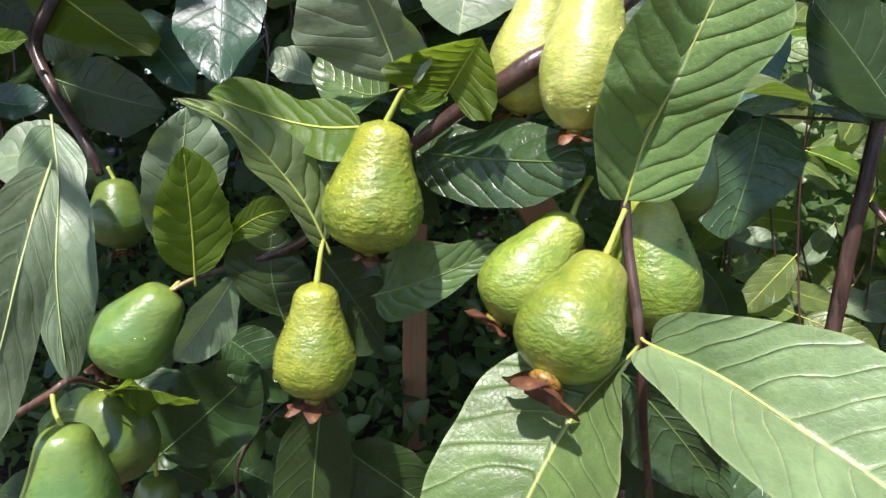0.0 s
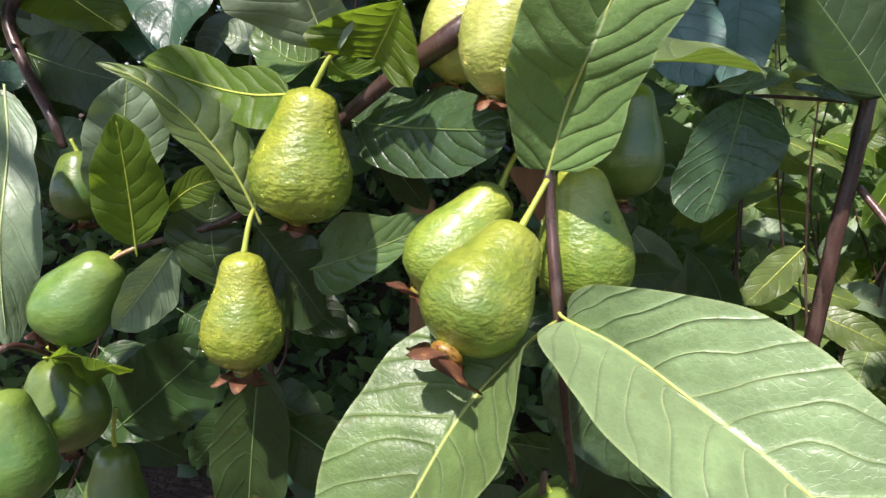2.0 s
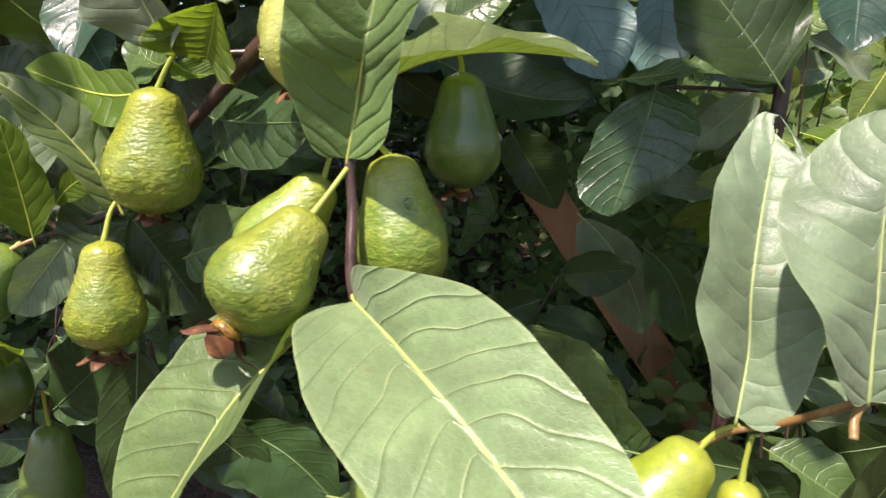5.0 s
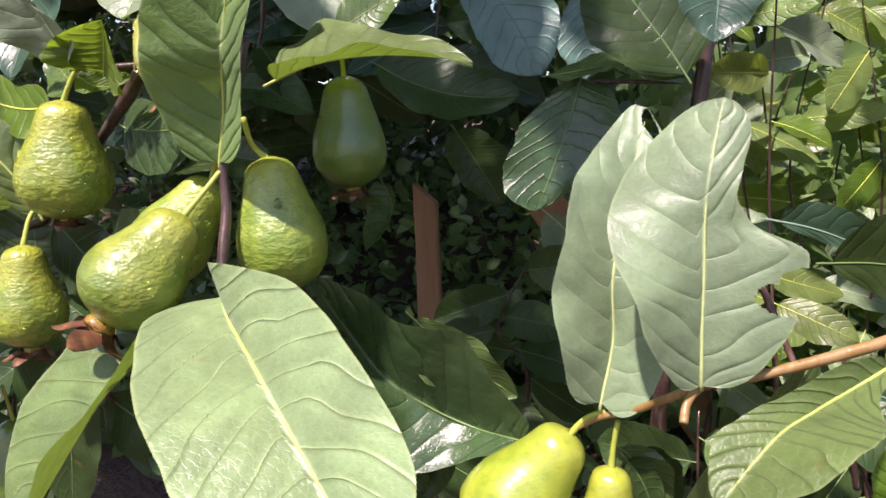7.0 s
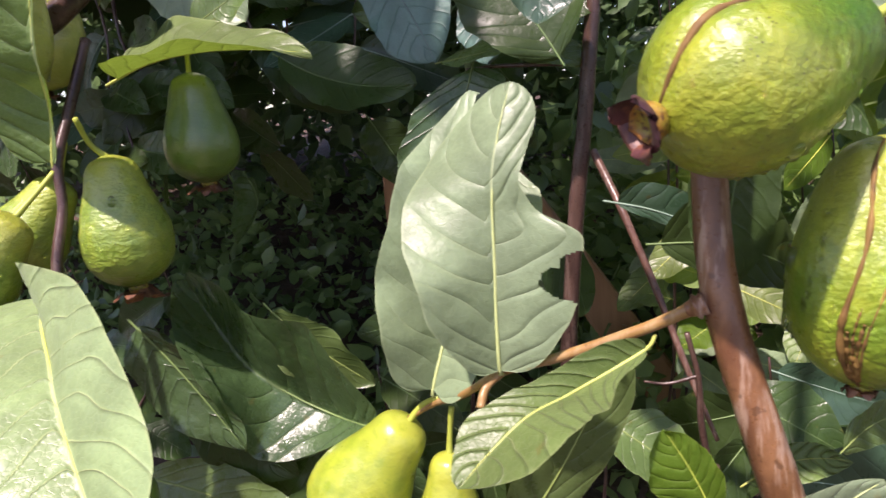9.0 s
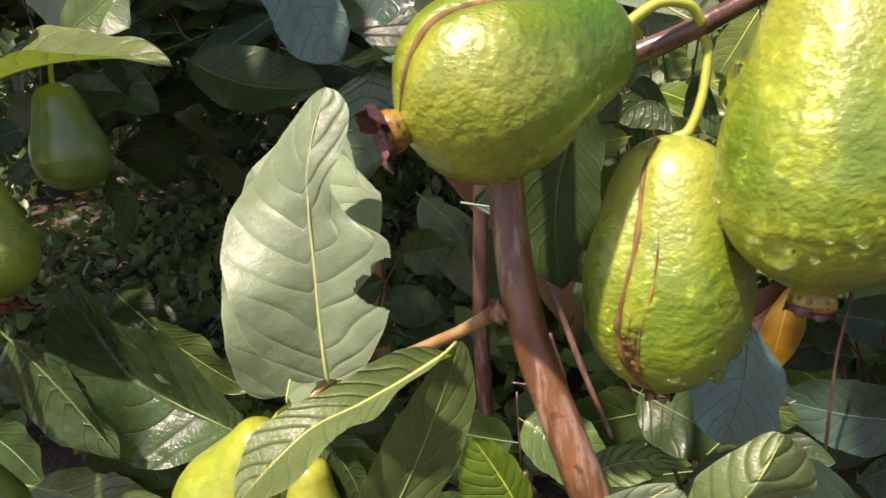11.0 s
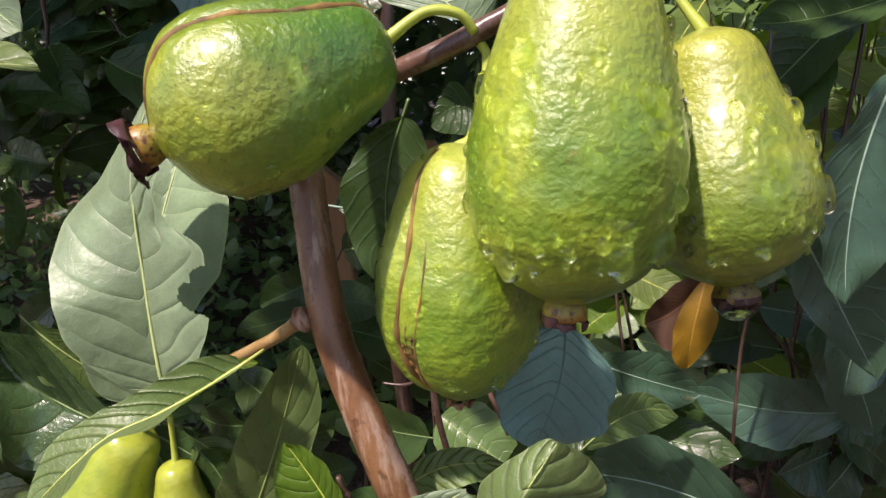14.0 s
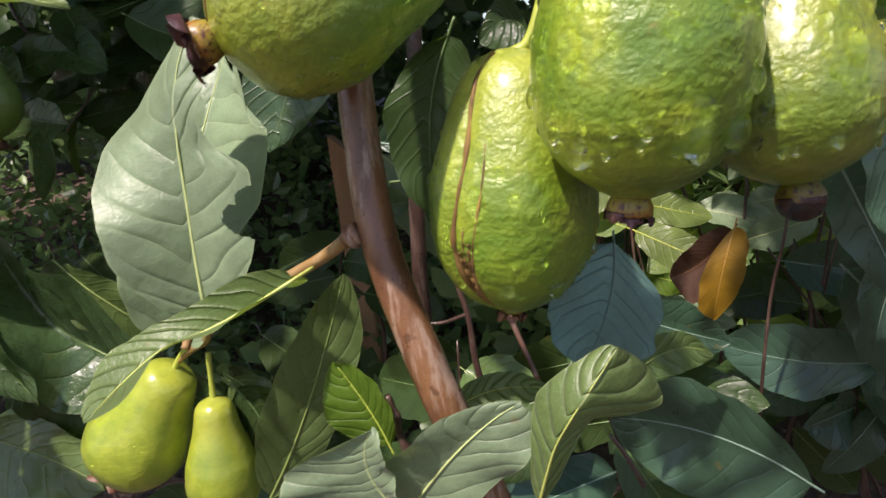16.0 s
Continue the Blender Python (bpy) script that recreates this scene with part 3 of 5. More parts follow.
branch('branch', [(0.1153, 0.4000, 0.7833), (0.0696, 0.3850, 0.7466), (0.0489, 0.3780, 0.7349), (0.0297, 0.3820, 0.7224), (0.0051, 0.3950, 0.7075), (-0.0496, 0.4150, 0.6656), (-0.0902, 0.4220, 0.6296), (-0.1327, 0.4250, 0.6145), (-0.1565, 0.4200, 0.6075)], (0.0072, 0.0072, 0.0068, 0.0058, 0.0036, 0.0030, 0.0024, 0.0018), 'purple')
branch('twig', [(0.0297, 0.3820, 0.7224), (0.0018, 0.3780, 0.7221), (-0.0166, 0.3800, 0.7232), (-0.0244, 0.3820, 0.7224)], (0.0024, 0.002, 0.0018, 0.0014), 'purple', sides=8)
branch('twig', [(-0.1565, 0.4200, 0.6075), (-0.1638, 0.4150, 0.6039), (-0.1678, 0.4120, 0.6013)], (0.0016, 0.0014, 0.0013), 'tan', sides=8)
branch('branch', [(-0.3184, 0.6200, 0.8383), (-0.3327, 0.6000, 0.8001), (-0.3352, 0.5800, 0.7679), (-0.3123, 0.5600, 0.7306), (-0.2755, 0.5300, 0.6908), (-0.2631, 0.5250, 0.6652)], (0.0058, 0.0055, 0.005, 0.0045, 0.003), 'purple')
branch('branch', [(-0.2993, 0.4000, 0.5074), (-0.2625, 0.3900, 0.5276), (-0.2357, 0.3850, 0.5434), (-0.2253, 0.3950, 0.5495), (-0.2196, 0.4300, 0.5291)], (0.003, 0.0026, 0.0024, 0.0022, 0.0015), 'twig')
branch('twig', [(-0.0712, 0.4100, 0.5408), (-0.0691, 0.4150, 0.5158), (-0.0658, 0.4300, 0.4848), (-0.0584, 0.4500, 0.4400)], (0.0018, 0.0018, 0.002, 0.002), 'purple', sides=8)
branch('branch', [(0.3813, 0.6000, 0.7704), (0.3749, 0.5950, 0.7139), (0.3681, 0.5950, 0.6512), (0.3612, 0.5950, 0.6000), (0.3534, 0.5950, 0.5222), (0.3479, 0.6000, 0.4540), (0.3442, 0.6200, 0.3282), (0.3564, 0.6600, 0.1444)], (0.006, 0.006, 0.0065, 0.0068, 0.007, 0.007, 0.008, 0.009), 'purple')
branch('twig', [(0.3752, 0.5950, 0.6363), (0.3955, 0.5600, 0.5936), (0.4180, 0.5400, 0.5363), (0.4373, 0.5200, 0.4823), (0.4569, 0.5100, 0.4309)], (0.0034, 0.003, 0.0026, 0.0024, 0.0016), 'twig')
branch('twig', [(0.3716, 0.6000, 0.7065), (0.3362, 0.6050, 0.7084), (0.2972, 0.6100, 0.7108), (0.2725, 0.6120, 0.7101)], (0.0022, 0.0018, 0.0016, 0.0012), 'purple', sides=8)
branch('twig', [(0.4278, 0.4200, 0.5417), (0.4339, 0.4200, 0.5144), (0.4354, 0.4200, 0.4865), (0.4400, 0.4200, 0.4577)], (0.0016, 0.0018, 0.002, 0.002), 'purple', sides=8)
branch('twig', [(0.4340, 0.4200, 0.5158), (0.4173, 0.4200, 0.5107), (0.4037, 0.4200, 0.5118)], (0.0012, 0.001, 0.0008), 'purple', sides=8)
branch('twig', [(0.6500, 0.6000, 0.7000), (0.6378, 0.6000, 0.5252), (0.6243, 0.6000, 0.4459), (0.6140, 0.6000, 0.3015), (0.6114, 0.6000, 0.1)], (0.0010, 0.0012, 0.0014, 0.0016), 'purple', sides=8)
branch('twig', [(0.4268, 0.3020, 0.5241), (0.4288, 0.3030, 0.5147), (0.4295, 0.3030, 0.5057), (0.4315, 0.3040, 0.4972)], (0.0012, 0.0022, 0.0018, 0.0024), 'purple', sides=8, knobs=0.25)
branch('twig', [(0.5086, 0.4200, 0.4407), (0.5171, 0.4200, 0.4267), (0.5255, 0.4200, 0.4088)], (0.0012, 0.0013, 0.0015), 'purple', sides=8)

# fruit of the first cluster
guava('rough', (-0.0316, 0.3800, 0.7047), (-0.0432, 0.3820, 0.6313), 0.0284, stalk=[(-0.0191, 0.3820, 0.7239), (-0.0235, 0.3810, 0.7184), (-0.0278, 0.3800, 0.7102)], fine=72, warts=0.0007, lumps=0.02, drops=90, calyx=1.1, sepal_lean=(0.3, 0, 0), label='yellow-green pear-shaped guava with rough wet skin on its stalk')
guava('rough', (-0.0712, 0.3740, 0.6150), (-0.0747, 0.3740, 0.5469), 0.0232, stalk=[(-0.0688, 0.3860, 0.6372), (-0.0696, 0.3800, 0.6301)], fine=64, warts=0.0004, lumps=0.025, drops=110, calyx=1.35, flare=1.3, label='yellow-green pear-shaped guava with rough wet skin on its stalk')
guava('ripe', (0.0790, 0.3262, 0.6385), (0.0475, 0.2950, 0.5890), 0.0256, stalk=[(0.0921, 0.3430, 0.6596), (0.0856, 0.3350, 0.6490)], fine=72, warts=0.0004, lumps=0.025, drops=60, calyx=1.7, cup_size=1.1, flare=1.2, neck=0.9, label='yellow-green guava with rough skin and a large brown calyx')
guava('ripe', (0.0710, 0.3700, 0.6530), (0.0290, 0.3600, 0.5985), 0.0238, stalk=[(0.0800, 0.3680, 0.6750), (0.0740, 0.3695, 0.6630)], fine=56, warts=0.0004, drops=40, calyx=1.3, neck=0.9, label='yellow-green guava half behind another fruit')
guava('ripe', (0.1095, 0.3655, 0.6660), (0.1185, 0.3620, 0.5900), 0.0258, stalk=[(0.1038, 0.3520, 0.6877), (0.1034, 0.3600, 0.6735)], fine=60, warts=0.0004, drops=40, calyx=1.3, neck=0.85, label='pale green guava behind the hanging stem')
guava('shade', (0.1432, 0.4057, 0.7110), (0.1422, 0.4125, 0.6440), 0.0228, stalk=[(0.1400, 0.4120, 0.7270), (0.1425, 0.4070, 0.7165)], fine=44, calyx=1.1, neck=0.85, label='green guava in the shade of leaves, darkened in its skin colour')
guava('sunny', (0.0779, 0.3600, 0.7830), (0.0660, 0.3450, 0.6990), 0.0220, stalk=[(0.0860, 0.3800, 0.8044), (0.0815, 0.3700, 0.7935)], fine=60, warts=0.0004, drops=50, neck=0.8, label='yellow guava, paled in its skin colour to look in full sun')
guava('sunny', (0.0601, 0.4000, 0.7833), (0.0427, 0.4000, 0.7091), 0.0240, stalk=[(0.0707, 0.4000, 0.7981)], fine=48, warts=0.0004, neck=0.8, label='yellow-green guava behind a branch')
guava('green', (-0.1688, 0.4120, 0.6017), (-0.2092, 0.4050, 0.5531), 0.0257, stalk=[(-0.1655, 0.4180, 0.6057)], fine=56, neck=0.75, drops=30, label='glossy green guava hanging aslant')
guava('shade', (-0.2524, 0.5250, 0.6626), (-0.2493, 0.5200, 0.6088), 0.0227, stalk=[(-0.2573, 0.5250, 0.6716)], fine=40, neck=0.6, label='green guava in deep shade, darkened in its skin colour')
guava('green', (-0.2207, 0.3720, 0.5307), (-0.2202, 0.3720, 0.4556), 0.0274, stalk=[(-0.2332, 0.3850, 0.5452), (-0.2282, 0.3780, 0.5357)], fine=56, neck=0.8, drops=30, label='smooth green guava low on the twig')
guava('shade', (-0.2308, 0.4450, 0.5250), (-0.2250, 0.4400, 0.4576), 0.0298, stalk=[(-0.2348, 0.4400, 0.5335)], fine=48, neck=0.5, label='green guava in the shade, dulled in its skin colour')
guava('shade', (-0.2222, 0.4900, 0.4359), (-0.2296, 0.4900, 0.3447), 0.0267, stalk=[(-0.2078, 0.4700, 0.4758), (-0.2197, 0.4850, 0.4493)], fine=44, neck=0.8, label='small green guava low in the shade, darkened in its skin colour')
guava('green', (0.0985, 0.3350, 0.4994), (0.1130, 0.3350, 0.4510), 0.0185, stalk=[(0.0949, 0.3370, 0.5055)], fine=44, neck=0.8, label='light green guava at the foot of the stem')

# fruit of the second cluster
guava('smooth', (0.2764, 0.3660, 0.5092), (0.2265, 0.3600, 0.4436), 0.0297, stalk=[(0.2948, 0.3630, 0.5241), (0.2843, 0.3650, 0.5183)], fine=56, neck=1.0, calyx=1.2, stalk_r=0.0018, drops=30, label='smooth yellow-green guava on a curved stalk')
guava('smooth', (0.2978, 0.3640, 0.4917), (0.2943, 0.3600, 0.4192), 0.0209, stalk=[(0.3013, 0.3630, 0.5188), (0.2990, 0.3640, 0.5034)], fine=52, neck=1.0, stalk_r=0.0017, drops=20, label='smooth yellow-green guava hanging beside its twin')

# the large wet fruit
guava('cheek', (0.4729, 0.3000, 0.6908), (0.4042, 0.2620, 0.6668), 0.0318, stalk=[(0.5000, 0.3120, 0.6904), (0.4958, 0.3080, 0.6968), (0.4851, 0.3040, 0.6983)], fine=110, neck=0.72, warts=0.0002, lumps=0.022, drops=80, drop_size=1.4, calyx=1.35, cup_size=1.25, cup_len=1.2, sepal='dark', flare=0.55, stalk_r=0.0019, seams=[(2.45, 0.02, 1.0, 0.0014)], label='large wet guava with a corky seam lying aslant on its stalk')
guava('wet', (0.4897, 0.3120, 0.6537), (0.4809, 0.3080, 0.5577), 0.0317, stalk=[(0.5005, 0.3160, 0.6876), (0.5024, 0.3170, 0.6816), (0.4998, 0.3140, 0.6662), (0.4950, 0.3120, 0.6549)], fine=110, neck=0.45, warts=0.0002, lumps=0.022, drops=130, calyx=0.8, cup_size=1.2, stalk_r=0.0019, flare=0.4, drop_size=1.5, seams=[(2.15, 0.02, 1.0, 0.0011), (1.86, 0.33, 0.97, 0.0005), (2.0, 0.62, 0.82, 0.0005), (1.92, 0.68, 0.95, 0.0009), (2.07, 0.72, 0.98, 0.0009), (1.99, 0.76, 0.99, 0.0010)], label='large wet guava with two corky seams')
guava('wet', (0.5406, 0.2850, 0.7067), (0.5269, 0.2780, 0.6036), 0.0337, stalk=[(0.5508, 0.3200, 0.7277), (0.5462, 0.3000, 0.7146)], fine=120, neck=0.55, warts=0.0002, lumps=0.022, drops=230, drop_size=1.85, calyx=0.8, cup_size=2.1, cup_len=1.15, flare=0.2, sepal='dark', label='very large rough guava covered with rain drops')
guava('pored', (0.5752, 0.3180, 0.6817), (0.5803, 0.3060, 0.5988), 0.0291, stalk=[(0.5618, 0.3250, 0.7042), (0.5673, 0.3220, 0.6932)], fine=100, neck=0.85, warts=0.0002, lumps=0.022, drops=160, drop_size=1.75, calyx=0.7, cup_size=2.1, cup_len=1.2, flare=0.15, hanging_drop=True, sepal='dark', stalk_r=0.0019, label='speckled wet guava beside the largest one')

# leaves of the first cluster
leaf('green', (0.0925, 0.3430, 0.6645), [(0.1013, 0.3396, 0.7005), (0.1080, 0.3277, 0.7192), (0.1170, 0.3220, 0.7450)], (0.1330, 0.3130, 0.7860),
     [(0.12, (0.0745, 0.3310, 0.6780)), (0.30, (0.0698, 0.3200, 0.7030)), (0.50, (0.0735, 0.3135, 0.7280)), (0.75, (0.0890, 0.3070, 0.7570))],
     [(0.10, (0.1170, 0.3210, 0.6735)), (0.30, (0.1235, 0.3140, 0.6970)), (0.50, (0.1325, 0.3030, 0.7190)), (0.75, (0.1460, 0.2930, 0.7460))],
     stem=(0.0921, 0.3450, 0.6605), fold=0.0, wave=0.015, blunt=0.34, quilt=0.0016, fine=96, lobe=0.015, veins=10.0, slant=2.0, label='broad green leaf with yellow midrib')
leaf('mature', (0.1010, 0.3180, 0.5965), [(0.1194, 0.2905, 0.5935), (0.1430, 0.2669, 0.5805), (0.1700, 0.2403, 0.5645)], (0.2210, 0.2000, 0.5210),
     [(0.18, (0.0888, 0.2671, 0.5936)), (0.36, (0.1035, 0.2380, 0.5800)), (0.58, (0.1340, 0.2110, 0.5600)), (0.80, (0.1630, 0.1960, 0.5400))],
     [(0.18, (0.1160, 0.2840, 0.6210)), (0.36, (0.1650, 0.2655, 0.6175)), (0.58, (0.1945, 0.2460, 0.5985)), (0.80, (0.2275, 0.2205, 0.5600))],
     stem=(0.0980, 0.3260, 0.5983), fold=0.0, wave=0.012, blunt=0.36, quilt=0.0020, fine=110, lobe=0.012, veins=11.0, slant=2.2, label='large pale green leaf with sunken veins and yellow midrib')
leaf('green', (0.0880, 0.3120, 0.5915), [(0.0617, 0.3025, 0.5674), (0.0476, 0.2887, 0.5516), (0.0356, 0.2804, 0.5318)], (0.0060, 0.2620, 0.4800),
     [(0.26, (0.0250, 0.3180, 0.5860)), (0.44, (0.0081, 0.3085, 0.5669)), (0.60, (-0.0060, 0.2947, 0.5447)), (0.80, (-0.0120, 0.2830, 0.5160))],
     [(0.10, (0.0800, 0.2900, 0.5925)), (0.26, (0.0755, 0.2657, 0.5756)), (0.44, (0.0690, 0.2470, 0.5580)), (0.60, (0.0530, 0.2380, 0.5400)), (0.80, (0.0330, 0.2440, 0.5120))],
     stem=(0.0970, 0.3250, 0.5935), fold=0.0, wave=0.02, blunt=0.32, quilt=0.0022, fine=100, lobe=0.015, veins=10.0, slant=2.0, label='large green leaf under the fruit')
leaf('green', (-0.0680, 0.3860, 0.6360), [(-0.0780, 0.3820, 0.6590), (-0.0980, 0.3720, 0.6880), (-0.1180, 0.3630, 0.7070)], (-0.1389, 0.3587, 0.7157),
     [(0.12, (-0.0750, 0.3750, 0.6390)), (0.33, (-0.0860, 0.3660, 0.6630)), (0.55, (-0.1030, 0.3600, 0.6810)), (0.75, (-0.1110, 0.3570, 0.6990))],
     [(0.22, (-0.0650, 0.3900, 0.6630)), (0.50, (-0.0760, 0.3850, 0.6900)), (0.75, (-0.1030, 0.3750, 0.7090))],
     fold=0.0, wave=0.03, lobe=0.02, quilt=0.0013, fine=64, label='wavy green leaf with a long tip')
leaf('young', (-0.0450, 0.3830, 0.7010), [(-0.0710, 0.3900, 0.7010), (-0.1020, 0.3980, 0.7080)], (-0.1370, 0.4050, 0.7200),
     [(0.20, (-0.0530, 0.3760, 0.6840)), (0.45, (-0.0700, 0.3800, 0.6840)), (0.70, (-0.1010, 0.3900, 0.6980))],
     [(0.15, (-0.0590, 0.3920, 0.7160)), (0.40, (-0.0820, 0.4000, 0.7160)), (0.60, (-0.1010, 0.4100, 0.7250)), (0.82, (-0.1230, 0.4120, 0.7300))],
     fold=0.0, wave=0.04, lobe=0.03, quilt=0.0008, fine=56, label='wavy leaf with the light through it')
leaf('young', (-0.1557, 0.4180, 0.6094), (-0.1510, 0.4050, 0.6478), (-0.1473, 0.3900, 0.6901), (-0.1723, 0.4050, 0.6427), (-0.1254, 0.4040, 0.6524), wave=0.08, quilt=0.001, label='bright green leaf with the light through it')
leaf('pale', (-0.1786, 0.4300, 0.6301), (-0.1647, 0.4280, 0.6751), (-0.1568, 0.4250, 0.7131), (-0.1852, 0.4200, 0.6756), (-0.1377, 0.4350, 0.6783), wave=0.09)
leaf('glossy', (-0.0170, 0.4150, 0.6870), [(0.0120, 0.3950, 0.6840), (0.0420, 0.3720, 0.6830)], (0.0710, 0.3450, 0.6830),
     [(0.12, (-0.0100, 0.4200, 0.7060)), (0.35, (0.0200, 0.4050, 0.6990)), (0.55, (0.0380, 0.3900, 0.7070)), (0.80, (0.0630, 0.3700, 0.6980))],
     [(0.12, (-0.0080, 0.4000, 0.6650)), (0.40, (0.0240, 0.3800, 0.6570)), (0.65, (0.0490, 0.3620, 0.6600)), (0.87, (0.0650, 0.3480, 0.6710))],
     stem=(-0.0210, 0.4000, 0.6963), fold=0.0, wave=0.03, lobe=0.02, blunt=0.4, tip=0.5, quilt=0.0009, fine=64)
leaf('pale', (-0.0235, 0.3820, 0.7245), (-0.0352, 0.3720, 0.7578), (-0.0517, 0.3600, 0.7910), (-0.0768, 0.3950, 0.7554), (-0.0084, 0.3620, 0.7507), wave=0.09)
leaf('mid', (-0.0301, 0.3950, 0.7210), (-0.0528, 0.4100, 0.7224), (-0.0773, 0.4300, 0.7437), (-0.0647, 0.4100, 0.7094), (-0.0452, 0.4200, 0.7394), wave=0.09)
leaf('young', (0.0027, 0.3760, 0.7199), (0.0112, 0.3680, 0.7331), (0.0194, 0.3580, 0.7458), (-0.0281, 0.3720, 0.7326), (0.0278, 0.3640, 0.7098), wave=0.06, tip=0.5, blunt=0.5)
leaf('young', (-0.0225, 0.3860, 0.7186), (-0.0124, 0.3920, 0.7121), (0.0019, 0.4000, 0.7155), (-0.0185, 0.3850, 0.7073), (-0.0045, 0.4000, 0.7203), wave=0.09, fine=30)
leaf('pale', (0.0185, 0.4237, 0.8102), (0.0133, 0.4100, 0.7792), (0.0088, 0.3916, 0.7507), (-0.0136, 0.4100, 0.7792), (0.0456, 0.4092, 0.7775), wave=0.08)
leaf('pale', (-0.2580, 0.4570, 0.7020), [(-0.2480, 0.4400, 0.6640), (-0.2400, 0.4150, 0.6240), (-0.2330, 0.4000, 0.5880)], (-0.2260, 0.3900, 0.5500),
     [(0.20, (-0.2670, 0.4300, 0.6790)), (0.50, (-0.2460, 0.4000, 0.6260)), (0.80, (-0.2400, 0.3900, 0.5840))],
     [(0.12, (-0.2340, 0.4500, 0.6790)), (0.24, (-0.2320, 0.4400, 0.6640)), (0.40, (-0.2220, 0.4300, 0.6390)), (0.65, (-0.2180, 0.4200, 0.5970)), (0.85, (-0.2250, 0.4100, 0.5630))],
     fold=0.0, wave=0.03, blunt=0.4, tip=0.6, lobe=0.02, quilt=0.0012, fine=64, label='long pale leaf with a bright midrib')
leaf('pale', (-0.2330, 0.4050, 0.6770), [(-0.2270, 0.3650, 0.6390), (-0.2320, 0.3450, 0.5910)], (-0.2530, 0.3300, 0.5190),
     [(0.20, (-0.2380, 0.3600, 0.6640)), (0.50, (-0.2430, 0.3300, 0.6190)), (0.80, (-0.2510, 0.3200, 0.5640))],
     [(0.15, (-0.2210, 0.3900, 0.6610)), (0.50, (-0.2200, 0.3650, 0.6030)), (0.80, (-0.2300, 0.3450, 0.5480))],
     fold=0.0, wave=0.02, blunt=0.4, tip=0.6, lobe=0.02, quilt=0.0012, fine=64, label='broad pale green leaf with a thick rim')
leaf('pale', (-0.2457, 0.4550, 0.6736), (-0.2759, 0.4600, 0.6827), (-0.3125, 0.4600, 0.6770), (-0.2682, 0.4400, 0.6599), (-0.2759, 0.4800, 0.7025), wave=0.06)
leaf('mid', (-0.0430, 0.4160, 0.5970), [(-0.0080, 0.4050, 0.6100)], (0.0360, 0.3980, 0.6300),
     [(0.10, (-0.0400, 0.4200, 0.6150)), (0.32, (-0.0230, 0.4100, 0.6340)), (0.60, (0.0060, 0.4020, 0.6320))],
     [(0.12, (-0.0330, 0.4100, 0.5810)), (0.35, (-0.0110, 0.4000, 0.5920)), (0.65, (0.0160, 0.3980, 0.6120))],
     fold=0.0, wave=0.03, lobe=0.02, blunt=0.4, quilt=0.0009, fine=56, label='grey-green leaf with a matt sheen')
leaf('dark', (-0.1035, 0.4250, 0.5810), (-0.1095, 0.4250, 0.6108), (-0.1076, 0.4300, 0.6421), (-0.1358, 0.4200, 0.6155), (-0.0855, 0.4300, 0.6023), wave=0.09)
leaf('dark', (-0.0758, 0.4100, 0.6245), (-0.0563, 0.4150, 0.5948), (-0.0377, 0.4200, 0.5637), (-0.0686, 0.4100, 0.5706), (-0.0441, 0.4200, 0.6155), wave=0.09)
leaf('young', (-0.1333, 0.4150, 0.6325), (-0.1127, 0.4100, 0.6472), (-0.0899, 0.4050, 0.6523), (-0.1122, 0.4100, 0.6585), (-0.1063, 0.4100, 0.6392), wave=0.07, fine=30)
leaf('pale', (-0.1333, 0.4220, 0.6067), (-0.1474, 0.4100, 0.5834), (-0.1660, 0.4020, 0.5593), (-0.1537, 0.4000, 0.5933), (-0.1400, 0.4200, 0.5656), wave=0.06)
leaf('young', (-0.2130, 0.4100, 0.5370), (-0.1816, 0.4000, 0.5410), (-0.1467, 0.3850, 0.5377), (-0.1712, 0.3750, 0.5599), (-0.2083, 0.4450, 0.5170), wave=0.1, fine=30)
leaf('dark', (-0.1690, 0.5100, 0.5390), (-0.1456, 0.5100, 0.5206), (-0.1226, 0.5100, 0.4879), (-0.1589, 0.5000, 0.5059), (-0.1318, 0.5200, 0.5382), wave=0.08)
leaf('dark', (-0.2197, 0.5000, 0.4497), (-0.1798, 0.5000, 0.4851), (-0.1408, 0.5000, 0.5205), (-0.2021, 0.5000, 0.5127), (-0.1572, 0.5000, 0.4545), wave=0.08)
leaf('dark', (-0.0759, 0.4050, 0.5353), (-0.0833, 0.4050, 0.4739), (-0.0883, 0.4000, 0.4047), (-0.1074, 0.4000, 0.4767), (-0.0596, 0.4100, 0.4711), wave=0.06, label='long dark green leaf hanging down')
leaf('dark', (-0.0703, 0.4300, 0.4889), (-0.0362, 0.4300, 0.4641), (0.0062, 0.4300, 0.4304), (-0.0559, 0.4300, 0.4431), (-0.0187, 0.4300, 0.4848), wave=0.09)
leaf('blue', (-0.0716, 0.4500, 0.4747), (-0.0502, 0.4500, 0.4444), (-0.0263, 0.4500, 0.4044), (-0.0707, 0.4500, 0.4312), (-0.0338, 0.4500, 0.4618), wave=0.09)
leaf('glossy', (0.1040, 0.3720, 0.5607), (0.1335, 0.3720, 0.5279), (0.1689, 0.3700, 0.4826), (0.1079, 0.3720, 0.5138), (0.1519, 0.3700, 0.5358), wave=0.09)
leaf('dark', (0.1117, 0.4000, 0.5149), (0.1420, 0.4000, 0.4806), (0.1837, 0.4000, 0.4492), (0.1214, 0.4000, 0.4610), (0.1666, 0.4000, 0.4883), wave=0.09)
